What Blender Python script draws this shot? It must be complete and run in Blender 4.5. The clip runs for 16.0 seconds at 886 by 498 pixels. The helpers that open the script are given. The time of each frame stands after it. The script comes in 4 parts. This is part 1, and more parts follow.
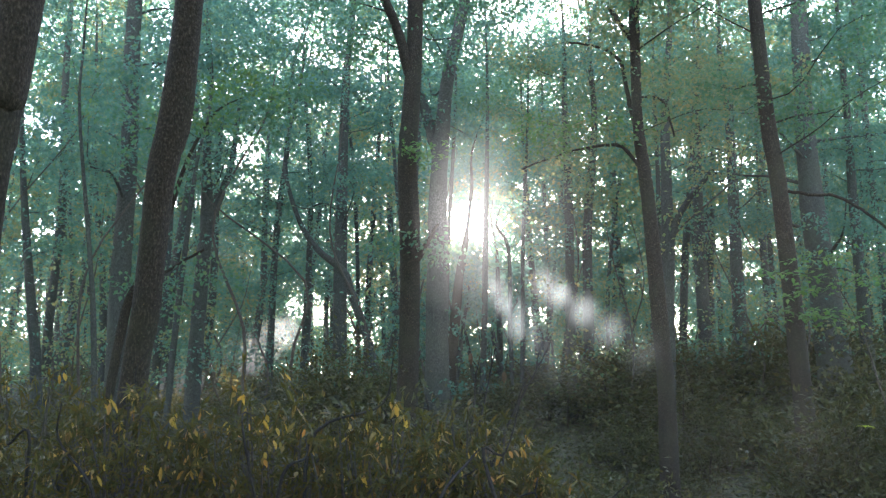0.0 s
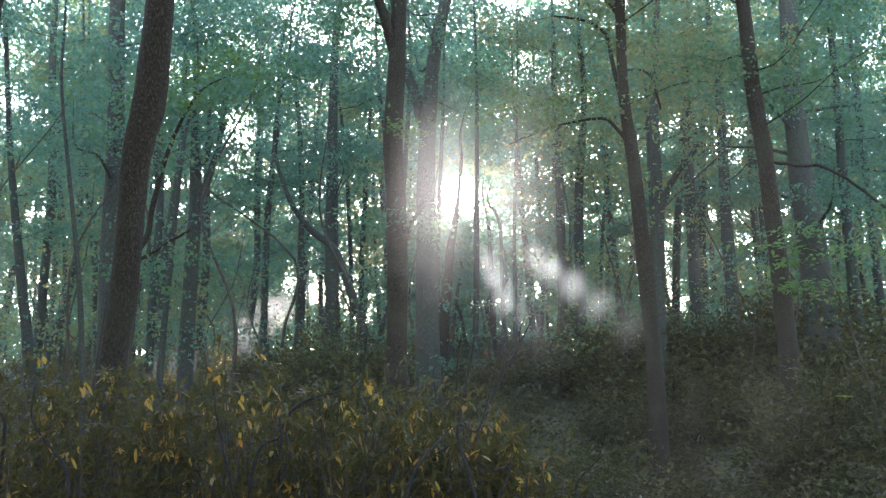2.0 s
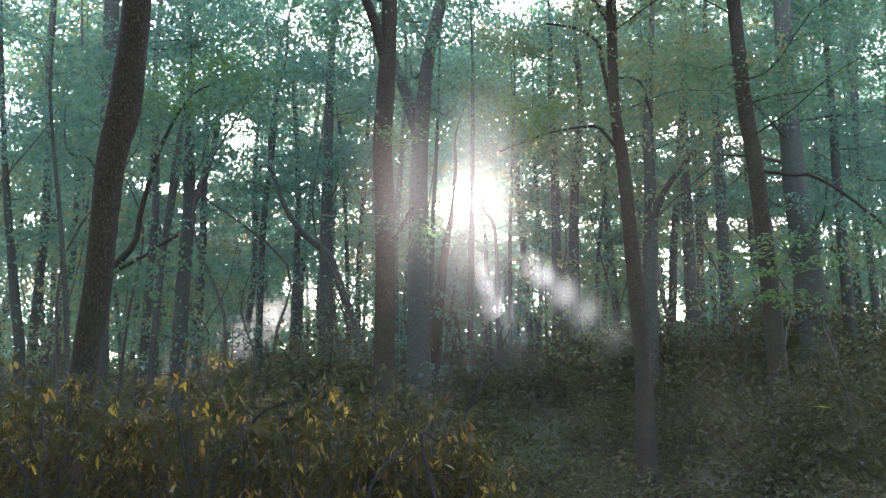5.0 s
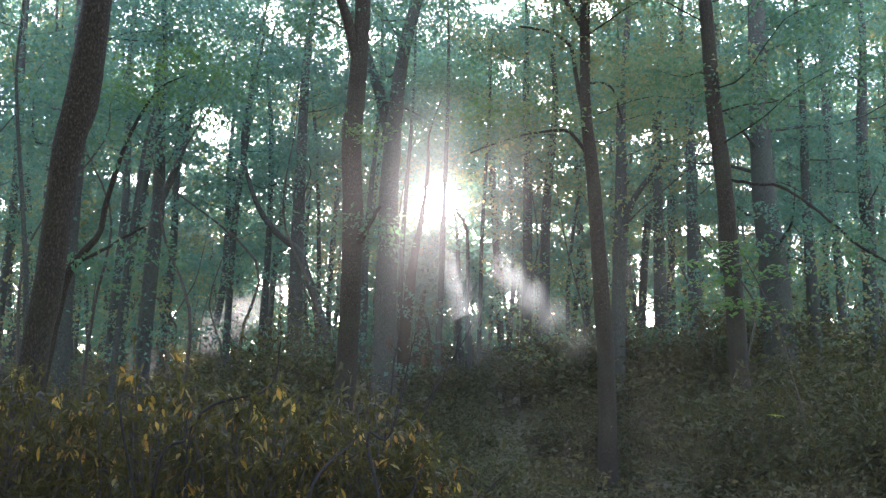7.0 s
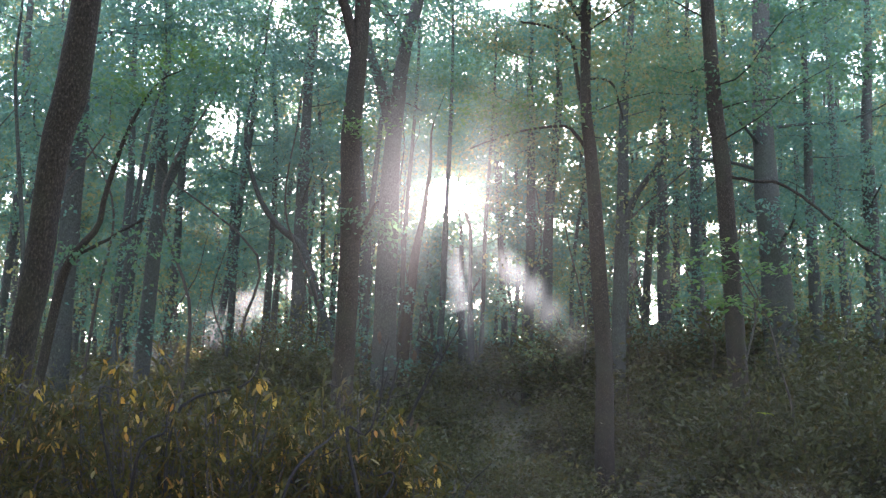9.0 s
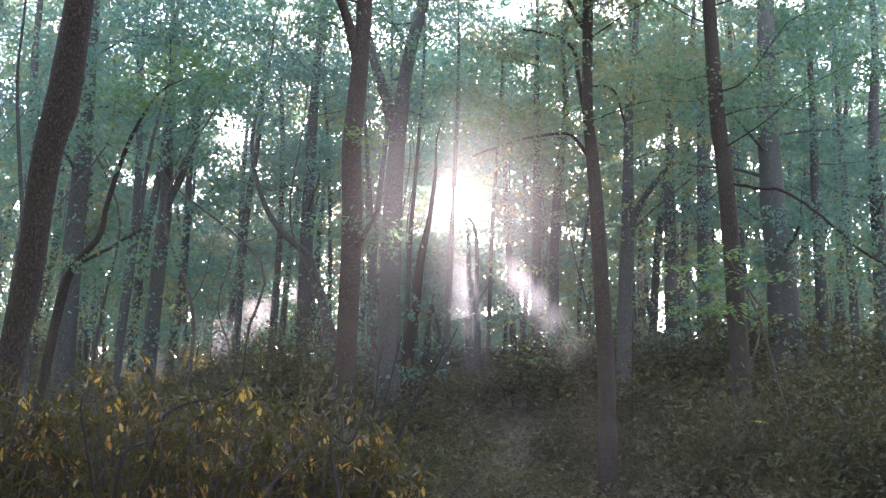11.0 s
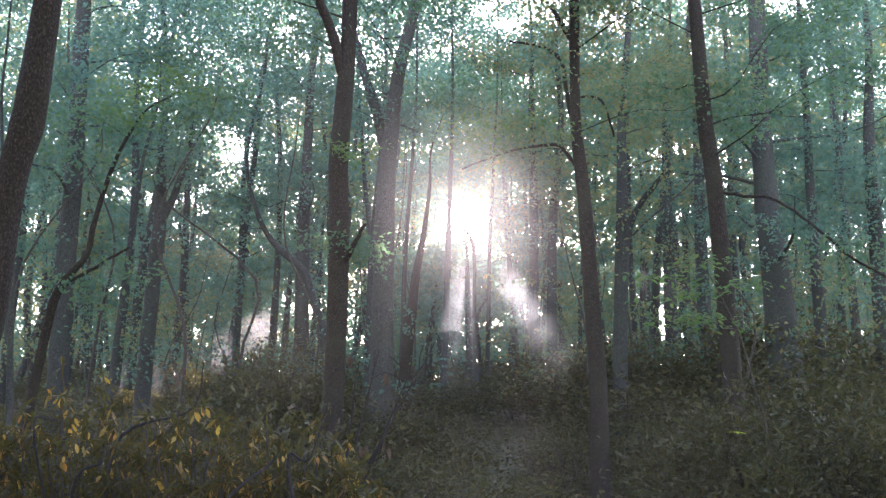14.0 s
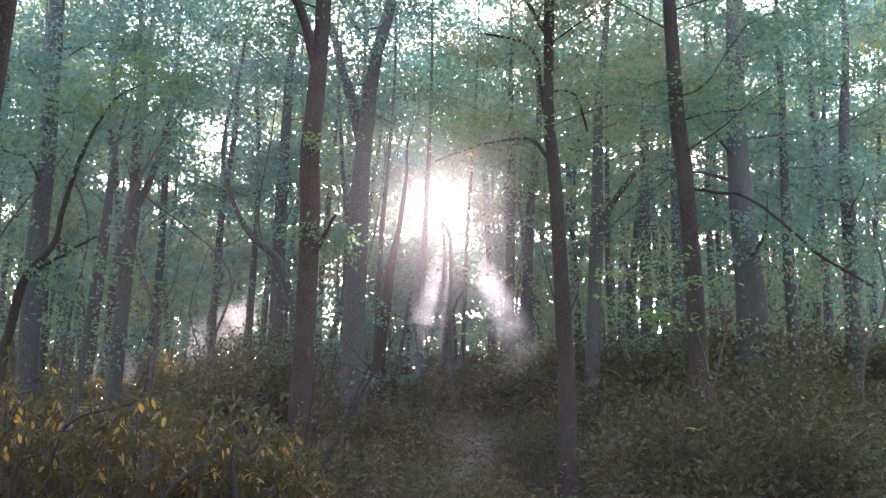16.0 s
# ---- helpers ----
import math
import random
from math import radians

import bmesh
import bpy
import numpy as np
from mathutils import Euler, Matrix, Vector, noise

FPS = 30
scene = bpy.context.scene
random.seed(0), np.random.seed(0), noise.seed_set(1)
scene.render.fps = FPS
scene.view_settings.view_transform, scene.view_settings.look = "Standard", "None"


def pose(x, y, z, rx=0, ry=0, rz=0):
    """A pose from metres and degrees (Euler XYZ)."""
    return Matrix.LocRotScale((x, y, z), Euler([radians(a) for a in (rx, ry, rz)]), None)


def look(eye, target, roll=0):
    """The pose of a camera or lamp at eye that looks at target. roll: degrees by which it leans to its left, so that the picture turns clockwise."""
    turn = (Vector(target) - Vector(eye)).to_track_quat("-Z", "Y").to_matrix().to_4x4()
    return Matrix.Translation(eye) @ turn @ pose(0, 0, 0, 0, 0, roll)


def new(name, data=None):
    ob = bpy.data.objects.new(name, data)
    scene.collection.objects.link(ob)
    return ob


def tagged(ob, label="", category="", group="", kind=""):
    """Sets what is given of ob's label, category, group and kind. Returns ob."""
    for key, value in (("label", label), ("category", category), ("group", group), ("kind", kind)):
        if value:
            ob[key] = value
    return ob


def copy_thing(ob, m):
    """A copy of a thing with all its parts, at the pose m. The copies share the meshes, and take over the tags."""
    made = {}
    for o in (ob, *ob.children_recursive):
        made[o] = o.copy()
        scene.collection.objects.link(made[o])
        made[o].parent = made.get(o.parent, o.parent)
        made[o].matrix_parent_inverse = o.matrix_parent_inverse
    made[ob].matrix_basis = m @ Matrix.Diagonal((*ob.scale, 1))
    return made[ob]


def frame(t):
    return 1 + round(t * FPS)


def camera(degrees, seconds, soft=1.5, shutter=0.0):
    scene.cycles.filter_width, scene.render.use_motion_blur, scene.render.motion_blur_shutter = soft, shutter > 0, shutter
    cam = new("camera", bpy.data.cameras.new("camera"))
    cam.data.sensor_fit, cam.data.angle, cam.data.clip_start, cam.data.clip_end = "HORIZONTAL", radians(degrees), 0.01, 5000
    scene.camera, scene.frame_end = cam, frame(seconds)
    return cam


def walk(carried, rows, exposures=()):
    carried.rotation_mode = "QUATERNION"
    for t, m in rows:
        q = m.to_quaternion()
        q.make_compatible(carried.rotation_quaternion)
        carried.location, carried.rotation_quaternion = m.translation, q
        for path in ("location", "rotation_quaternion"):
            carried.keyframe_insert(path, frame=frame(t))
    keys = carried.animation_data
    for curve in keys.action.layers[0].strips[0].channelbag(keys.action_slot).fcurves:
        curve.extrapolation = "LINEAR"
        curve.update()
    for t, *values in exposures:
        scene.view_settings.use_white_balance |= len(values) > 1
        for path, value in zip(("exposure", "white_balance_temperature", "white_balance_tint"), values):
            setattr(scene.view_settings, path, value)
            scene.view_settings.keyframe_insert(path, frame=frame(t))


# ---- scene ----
cam = camera(45.7, 16.0, 1.45)
PATH = [
    (0, (-0.014, 0.155, 1.627), (-0.014, 2.112, 2.041), 0.3),
    (0.5, (0.025, 0.155, 1.624), (0.036, 2.113, 2.031), 0.3),
    (1, (0.072, 0.149, 1.627), (0.088, 2.110, 2.020), 0.0),
    (1.5, (0.124, 0.140, 1.635), (0.137, 2.104, 2.013), -0.4),
    (2, (0.178, 0.132, 1.643), (0.182, 2.098, 2.011), -0.6),
    (2.5, (0.231, 0.130, 1.650), (0.221, 2.096, 2.015), -0.7),
    (3, (0.281, 0.135, 1.655), (0.261, 2.101, 2.024), -0.9),
    (3.5, (0.327, 0.138, 1.659), (0.302, 2.103, 2.033), -0.9),
    (4, (0.372, 0.128, 1.662), (0.348, 2.092, 2.037), -0.7),
    (6.5, (0.602, 0.152, 1.651), (0.634, 2.114, 2.037), 0.8),
    (7, (0.652, 0.145, 1.660), (0.690, 2.108, 2.040), 1.1),
    (7.5, (0.704, 0.141, 1.665), (0.741, 2.106, 2.039), 1.2),
    (8, (0.758, 0.139, 1.667), (0.791, 2.104, 2.037), 1.4),
    (10.5, (1.012, 0.139, 1.672), (1.012, 2.103, 2.048), 1.6),
    (11, (1.073, 0.146, 1.679), (1.067, 2.108, 2.063), 1.6),
    (11.5, (1.135, 0.154, 1.685), (1.121, 2.115, 2.079), 1.5),
    (12, (1.197, 0.165, 1.692), (1.176, 2.124, 2.093), 1.4),
    (12.5, (1.260, 0.176, 1.699), (1.235, 2.134, 2.104), 1.3),
    (13, (1.325, 0.185, 1.704), (1.297, 2.143, 2.112), 1.1),
    (13.5, (1.394, 0.189, 1.708), (1.364, 2.147, 2.116), 0.9),
    (14, (1.466, 0.189, 1.711), (1.440, 2.147, 2.118), 0.8),
    (14.5, (1.539, 0.186, 1.714), (1.515, 2.144, 2.118), 0.6),
    (15, (1.609, 0.181, 1.721), (1.591, 2.141, 2.119), 0.7),
    (15.5, (1.677, 0.178, 1.729), (1.668, 2.139, 2.121), 1.1),
    (16, (1.742, 0.183, 1.739), (1.743, 2.145, 2.130), 1.4),
]
walk(cam, [(t, look(eye, target, roll)) for t, eye, target, roll in PATH], [(0, 4.3, 7400, 21), (4, 4.3, 7500, 28), (8, 4.23, 7450, 29), (10.5, 4.52, 7500, 42), (13, 4.43, 7600, 45), (14.5, 4.38, 7550, 40), (16, 4.53, 7600, 48)])

# ---- light ----
SUN_AZ, SUN_EL = radians(0.72), radians(13.62)
SUN_DIR = Vector((math.sin(SUN_AZ) * math.cos(SUN_EL), math.cos(SUN_AZ) * math.cos(SUN_EL), math.sin(SUN_EL)))

world = bpy.data.worlds.new("sky")
scene.world = world
world.use_nodes = True
wn, wl = world.node_tree.nodes, world.node_tree.links
wn.clear()
w_out = wn.new("ShaderNodeOutputWorld")
w_sky = wn.new("ShaderNodeTexSky")
w_sky.sky_type = "NISHITA"
w_sky.sun_disc = False
w_sky.sun_elevation = SUN_EL
w_sky.sun_rotation = SUN_AZ
w_sky.air_density, w_sky.dust_density, w_sky.ozone_density = 1.0, 0.22, 1.0
w_bg = wn.new("ShaderNodeBackground")
w_bg.inputs["Strength"].default_value = 0.12
wl.new(w_sky.outputs[0], w_bg.inputs["Color"])
# the sun's disc, enlarged to imitate bloom, with its bright aureole in the moist air
w_geo = wn.new("ShaderNodeTexCoord")
w_dot = wn.new("ShaderNodeVectorMath")
w_dot.operation = "DOT_PRODUCT"
w_dot.inputs[1].default_value = SUN_DIR
wl.new(w_geo.outputs["Generated"], w_dot.inputs[0])
w_acos = wn.new("ShaderNodeMath")
w_acos.operation = "ARCCOSINE"
wl.new(w_dot.outputs["Value"], w_acos.inputs[0])
w_ramp = wn.new("ShaderNodeValToRGB")
w_ramp.color_ramp.interpolation = "EASE"
w_div = wn.new("ShaderNodeMath")
w_div.operation = "DIVIDE"
w_div.inputs[1].default_value = radians(16)
wl.new(w_acos.outputs[0], w_div.inputs[0])
wl.new(w_div.outputs[0], w_ramp.inputs["Fac"])
els = w_ramp.color_ramp.elements
els[0].position, els[0].color = 0.0, (1, 0.96, 0.88, 1)
els[1].position, els[1].color = 1.0, (0, 0, 0, 1)
for at, v in ((0.06, 0.9), (0.078, 0.06), (0.1, 0.006), (0.2, 0.0016), (0.5, 0.0006)):
    e = els.new(at)
    e.color = (v, v * 0.96, v * 0.9, 1)
w_glow = wn.new("ShaderNodeBackground")
w_glow.inputs["Strength"].default_value = 50.0
wl.new(w_ramp.outputs["Color"], w_glow.inputs["Color"])
w_add = wn.new("ShaderNodeAddShader")
wl.new(w_bg.outputs[0], w_add.inputs[0])
wl.new(w_glow.outputs[0], w_add.inputs[1])
wl.new(w_add.outputs[0], w_out.inputs["Surface"])

sun_data = bpy.data.lights.new("sun", "SUN")
sun_data.energy, sun_data.angle, sun_data.color = 2.2, radians(0.6), (1.0, 0.95, 0.9)
sun = new("sun", sun_data)
sun.matrix_world = look(SUN_DIR * 60, (0, 0, 0))


# ---- materials ----
def shader(name):
    m = bpy.data.materials.new(name)
    m.use_nodes = True
    n, l = m.node_tree.nodes, m.node_tree.links
    n.clear()
    out = n.new("ShaderNodeOutputMaterial")
    return m, n, l, out


def ramp(n, stops):
    r = n.new("ShaderNodeValToRGB")
    e = r.color_ramp.elements
    e[0].position, e[0].color = stops[0][0], (*stops[0][1], 1)
    e[1].position, e[1].color = stops[-1][0], (*stops[-1][1], 1)
    for p, c in stops[1:-1]:
        k = e.new(p)
        k.color = (*c, 1)
    return r


def bark_material(name, dark, mid, pale, moss, scale=1.0):
    m, n, l, out = shader(name)
    p = n.new("ShaderNodeBsdfPrincipled")
    p.inputs["Roughness"].default_value = 0.92
    p.inputs["Specular IOR Level"].default_value = 0.2
    co = n.new("ShaderNodeTexCoord")
    mp = n.new("ShaderNodeMapping")
    mp.inputs["Scale"].default_value = (15 * scale, 15 * scale, 8.5 * scale)
    l.new(co.outputs["Object"], mp.inputs["Vector"])
    fine = n.new("ShaderNodeTexNoise")
    fine.inputs["Scale"].default_value, fine.inputs["Detail"].default_value = 2.2, 8
    l.new(mp.outputs[0], fine.inputs["Vector"])
    crack = n.new("ShaderNodeTexVoronoi")
    crack.feature = "DISTANCE_TO_EDGE"
    crack.inputs["Scale"].default_value = 1.6
    l.new(mp.outputs[0], crack.inputs["Vector"])
    big = n.new("ShaderNodeTexNoise")
    big.inputs["Scale"].default_value, big.inputs["Detail"].default_value = 1.3, 4
    l.new(co.outputs["Object"], big.inputs["Vector"])
    r1 = ramp(n, [(0.3, dark), (0.55, mid), (0.75, pale)])
    l.new(fine.outputs["Fac"], r1.inputs["Fac"])
    r2 = ramp(n, [(0.48, (0, 0, 0)), (0.66, (1, 1, 1))])
    l.new(big.outputs["Fac"], r2.inputs["Fac"])
    mix = n.new("ShaderNodeMix")
    mix.data_type = "RGBA"
    l.new(r2.outputs["Color"], mix.inputs["Factor"])
    l.new(r1.outputs["Color"], mix.inputs["A"])
    mix.inputs["B"].default_value = (*moss, 1)
    half = n.new("ShaderNodeMix")
    half.data_type = "RGBA"
    half.inputs["Factor"].default_value = 0.55
    l.new(mix.outputs["Result"], half.inputs["A"])
    l.new(r1.outputs["Color"], half.inputs["B"])
    l.new(half.outputs["Result"], p.inputs["Base Color"])
    b = n.new("ShaderNodeBump")
    b.inputs["Strength"].default_value, b.inputs["Distance"].default_value = 0.5, 0.02
    add = n.new("ShaderNodeMath")
    add.operation = "ADD"
    l.new(fine.outputs["Fac"], add.inputs[0])
    l.new(crack.outputs["Distance"], add.inputs[1])
    l.new(add.outputs[0], b.inputs["Height"])
    l.new(b.outputs[0], p.inputs["Normal"])
    l.new(p.outputs[0], out.inputs["Surface"])
    return m


def leaf_material(name, colours, thin=0.5, rough=0.5, spec=0.3):
    """Colours are picked leaf by leaf; thin: the share of light that goes through."""
    m, n, l, out = shader(name)
    geo = n.new("ShaderNodeNewGeometry")
    info = n.new("ShaderNodeObjectInfo")
    add = n.new("ShaderNodeMath")
    add.operation = "ADD"
    l.new(geo.outputs["Random Per Island"], add.inputs[0])
    l.new(info.outputs["Random"], add.inputs[1])
    fr = n.new("ShaderNodeMath")
    fr.operation = "FRACT"
    l.new(add.outputs[0], fr.inputs[0])
    k = len(colours)
    r = ramp(n, [(i / max(1, k - 1), c) for i, c in enumerate(colours)])
    l.new(fr.outputs[0], r.inputs["Fac"])
    co = n.new("ShaderNodeTexCoord")
    nz = n.new("ShaderNodeTexNoise")
    nz.inputs["Scale"].default_value, nz.inputs["Detail"].default_value = 30, 3
    l.new(co.outputs["Object"], nz.inputs["Vector"])
    hsv = n.new("ShaderNodeHueSaturation")
    mr = n.new("ShaderNodeMapRange")
    mr.inputs["To Min"].default_value, mr.inputs["To Max"].default_value = 0.7, 1.35
    l.new(nz.outputs["Fac"], mr.inputs["Value"])
    l.new(mr.outputs[0], hsv.inputs["Value"])
    l.new(r.outputs["Color"], hsv.inputs["Color"])
    p = n.new("ShaderNodeBsdfPrincipled")
    p.inputs["Roughness"].default_value = rough
    p.inputs["Specular IOR Level"].default_value = spec
    l.new(hsv.outputs["Color"], p.inputs["Base Color"])
    t = n.new("ShaderNodeBsdfTranslucent")
    br = n.new("ShaderNodeHueSaturation")
    br.inputs["Value"].default_value, br.inputs["Saturation"].default_value = 1.5, 0.95
    l.new(hsv.outputs["Color"], br.inputs["Color"])
    l.new(br.outputs["Color"], t.inputs["Color"])
    mix = n.new("ShaderNodeMixShader")
    mix.inputs["Fac"].default_value = thin
    l.new(p.outputs[0], mix.inputs[1])
    l.new(t.outputs[0], mix.inputs[2])
    l.new(mix.outputs[0], out.inputs["Surface"])
    return m


def soil_material():
    m, n, l, out = shader("leaf_litter")
    p = n.new("ShaderNodeBsdfPrincipled")
    p.inputs["Roughness"].default_value = 0.95
    co = n.new("ShaderNodeTexCoord")
    a = n.new("ShaderNodeTexVoronoi")
    a.inputs["Scale"].default_value = 11
    l.new(co.outputs["Object"], a.inputs["Vector"])
    b = n.new("ShaderNodeTexNoise")
    b.inputs["Scale"].default_value, b.inputs["Detail"].default_value = 1.2, 8
    l.new(co.outputs["Object"], b.inputs["Vector"])
    r = ramp(n, [(0.0, (0.03, 0.022, 0.014)), (0.5, (0.085, 0.055, 0.03)), (1.0, (0.16, 0.1, 0.05))])
    sep = n.new("ShaderNodeSeparateColor")
    l.new(a.outputs["Color"], sep.inputs[0])
    l.new(sep.outputs[0], r.inputs["Fac"])
    mix = n.new("ShaderNodeMix")
    mix.data_type = "RGBA"
    l.new(b.outputs["Fac"], mix.inputs["Factor"])
    l.new(r.outputs["Color"], mix.inputs["A"])
    mix.inputs["B"].default_value = (0.035, 0.05, 0.022, 1)
    l.new(mix.outputs["Result"], p.inputs["Base Color"])
    bump = n.new("ShaderNodeBump")
    bump.inputs["Strength"].default_value, bump.inputs["Distance"].default_value = 0.8, 0.05
    l.new(a.outputs["Distance"], bump.inputs["Height"])
    l.new(bump.outputs[0], p.inputs["Normal"])
    l.new(p.outputs[0], out.inputs["Surface"])
    return m


BARK_BROWN = bark_material("brown_bark", (0.012, 0.009, 0.0065), (0.031, 0.024, 0.017), (0.075, 0.061, 0.046), (0.036, 0.042, 0.024), 1.9)
BARK_GREY = bark_material("grey_bark", (0.024, 0.025, 0.021), (0.052, 0.055, 0.047), (0.09, 0.097, 0.083), (0.045, 0.06, 0.04), 1.4)
TWIG = bark_material("twig_bark", (0.04, 0.033, 0.027), (0.075, 0.062, 0.05), (0.12, 0.1, 0.085), (0.06, 0.07, 0.05), 2.0)
# teal base colour: the bluish haze of distance is painted into the leaf
LEAF_HAZED = leaf_material("hazed_canopy_leaf", [(0.042, 0.115, 0.084), (0.053, 0.135, 0.09), (0.046, 0.125, 0.096), (0.085, 0.145, 0.06)], 0.6)
# the canopy leaf for nearer trees, without the painted haze
LEAF_NEAR = leaf_material("near_canopy_leaf", [(0.038, 0.105, 0.052), (0.05, 0.122, 0.052), (0.042, 0.115, 0.066), (0.085, 0.135, 0.045)], 0.6)
LEAF_GOLD = leaf_material("turning_leaf", [(0.05, 0.13, 0.08), (0.09, 0.15, 0.06), (0.18, 0.15, 0.055), (0.065, 0.135, 0.072)], 0.6)
LEAF_BUSH = leaf_material("thicket_leaf", [(0.04, 0.047, 0.017), (0.062, 0.062, 0.019), (0.046, 0.051, 0.018), (0.08, 0.06, 0.019)], 0.35, 0.38, 0.2)
LEAF_RHODO = leaf_material("leathery_leaf", [(0.055, 0.055, 0.012), (0.088, 0.073, 0.014), (0.045, 0.047, 0.013), (0.125, 0.078, 0.014)], 0.5, 0.22, 0.2)
LEAF_YELLOW = leaf_material("yellowed_leaf", [(0.42, 0.24, 0.03), (0.5, 0.32, 0.04), (0.36, 0.15, 0.02), (0.25, 0.2, 0.05), (0.22, 0.12, 0.03)], 0.45, 0.4, 0.4)
LEAF_LIME = leaf_material("lime_leaf", [(0.35, 0.45, 0.03), (0.4, 0.42, 0.03)], 0.5)
LEAF_SPRAY = leaf_material("fresh_spray_leaf", [(0.05, 0.12, 0.03), (0.07, 0.14, 0.03), (0.045, 0.11, 0.035), (0.1, 0.15, 0.035)], 0.6)
DEAD_WOOD = bark_material("dead_wood", (0.012, 0.01, 0.009), (0.025, 0.021, 0.018), (0.045, 0.04, 0.035), (0.02, 0.022, 0.018), 2.0)
LEAF_DEAD = leaf_material("withered_leaf", [(0.06, 0.035, 0.02), (0.1, 0.06, 0.03)], 0.2)
SOIL = soil_material()


def mist_material(name, share, scale, onward=0.15, fade=False, rough=0.75, tone=(0.8, 0.9, 0.98)):
    """Thin mist: lets nearly all light through and scatters a small, drifting share of it onwards."""
    m, n, l, out = shader(name)
    co = n.new("ShaderNodeTexCoord")
    nz = n.new("ShaderNodeTexNoise")
    nz.inputs["Scale"].default_value, nz.inputs["Detail"].default_value = scale, 3
    l.new(co.outputs["Object"], nz.inputs["Vector"])
    mr = n.new("ShaderNodeMapRange")
    mr.inputs["From Min"].default_value, mr.inputs["From Max"].default_value = 0.3, 0.7
    mr.inputs["To Min"].default_value, mr.inputs["To Max"].default_value = share * 0.85, share * 1.15
    l.new(nz.outputs["Fac"], mr.inputs["Value"])
    share_out = mr.outputs[0]
    if fade:
        uv = n.new("ShaderNodeUVMap")
        ln = n.new("ShaderNodeVectorMath")
        ln.operation = "LENGTH"
        l.new(uv.outputs[0], ln.inputs[0])
        fall = n.new("ShaderNodeMapRange")
        fall.interpolation_type = "SMOOTHERSTEP"
        fall.inputs["From Min"].default_value, fall.inputs["From Max"].default_value = 1.0, 0.0
        l.new(ln.outputs["Value"], fall.inputs["Value"])
        times = n.new("ShaderNodeMath")
        times.operation = "MULTIPLY"
        l.new(fall.outputs[0], times.inputs[0])
        l.new(share_out, times.inputs[1])
        share_out = times.outputs[0]
    clear = n.new("ShaderNodeBsdfTransparent")
    t = n.new("ShaderNodeBsdfTranslucent")
    t.inputs["Color"].default_value = (*tone, 1)
    on = n.new("ShaderNodeBsdfRefraction")
    on.inputs["Color"].default_value = (0.8, 0.9, 1.0, 1)
    on.inputs["IOR"].default_value, on.inputs["Roughness"].default_value = 1.3, rough
    both = n.new("ShaderNodeMixShader")
    both.inputs["Fac"].default_value = onward
    l.new(t.outputs[0], both.inputs[1])
    l.new(on.outputs[0], both.inputs[2])
    mix = n.new("ShaderNodeMixShader")
    l.new(share_out, mix.inputs["Fac"])
    l.new(clear.outputs[0], mix.inputs[1])
    l.new(both.outputs[0], mix.inputs[2])
    l.new(mix.outputs[0], out.inputs["Surface"])
    return m


MIST = mist_material("mist", 0.025, 0.25, 0.004)
MIST_THIN = mist_material("haze_sheet", 0.016, 0.3, 0.004, False, 0.75, (0.72, 0.88, 1.0))
MIST_FAINT = mist_material("faint_beam_mist", 0.053, 0.8, 0.004, True, tone=(0.7, 0.88, 0.98))
MIST_WISP = mist_material("beam_mist", 0.053, 0.8, 0.004, True, tone=(0.7, 0.88, 0.98))
MIST_WEST = mist_material("bright_beam_mist", 0.06, 0.8, 0.004, True, 0.75, (0.78, 0.9, 1.0))
MIST_DRIFT = mist_material("drifting_mist", 0.02, 0.35, 0.004, True)
# scatters sunlight forward to imitate the bloom round the sun
BLOOM_VEIL = mist_material("sun_bloom_veil", 0.0058, 0.5, 0.095, True, 0.46, (0.86, 0.92, 0.93))


# ---- mesh helpers ----
def mesh_of(name, verts, quads, mat, smooth=False):
    """A mesh from an array of points and one of four-cornered faces."""
    me = bpy.data.meshes.new(name)
    v, q = np.asarray(verts, np.float32), np.asarray(quads, np.int32)
    me.vertices.add(len(v))
    me.vertices.foreach_set("co", v.ravel())
    me.loops.add(q.size)
    me.loops.foreach_set("vertex_index", q.ravel())
    me.polygons.add(len(q))
    me.polygons.foreach_set("loop_start", np.arange(len(q), dtype=np.int32) * 4)
    me.polygons.foreach_set("loop_total", np.full(len(q), 4, np.int32))
    if smooth:
        me.polygons.foreach_set("use_smooth", np.ones(len(q), bool))
    me.update(calc_edges=True)
    me.validate()
    me.materials.append(mat)
    return me


def part(name, me, parent, label="", kind=""):
    ob = new(name, me)
    ob.parent = parent
    return tagged(ob, label, "", "", kind)


def thing(name, place, label, category, group="", kind=""):
    ob = new(name)
    ob.empty_display_size = 0.2
    ob.location = place
    return tagged(ob, label, category, group, kind)


def spline(points, count):
    """Evenly many points on a smooth line through the given ones (rows of any width)."""
    p = np.asarray(points, float)
    p = np.vstack([2 * p[0] - p[1], p, 2 * p[-1] - p[-2]])
    t = np.linspace(0, len(p) - 3 - 1e-6, count)
    i = t.astype(int)
    f = (t - i)[:, None]
    a, b, c, d = p[i], p[i + 1], p[i + 2], p[i + 3]
    return 0.5 * (2 * b + (c - a) * f + (2 * a - 5 * b + 4 * c - d) * f ** 2 + (3 * b - a - 3 * c + d) * f ** 3)


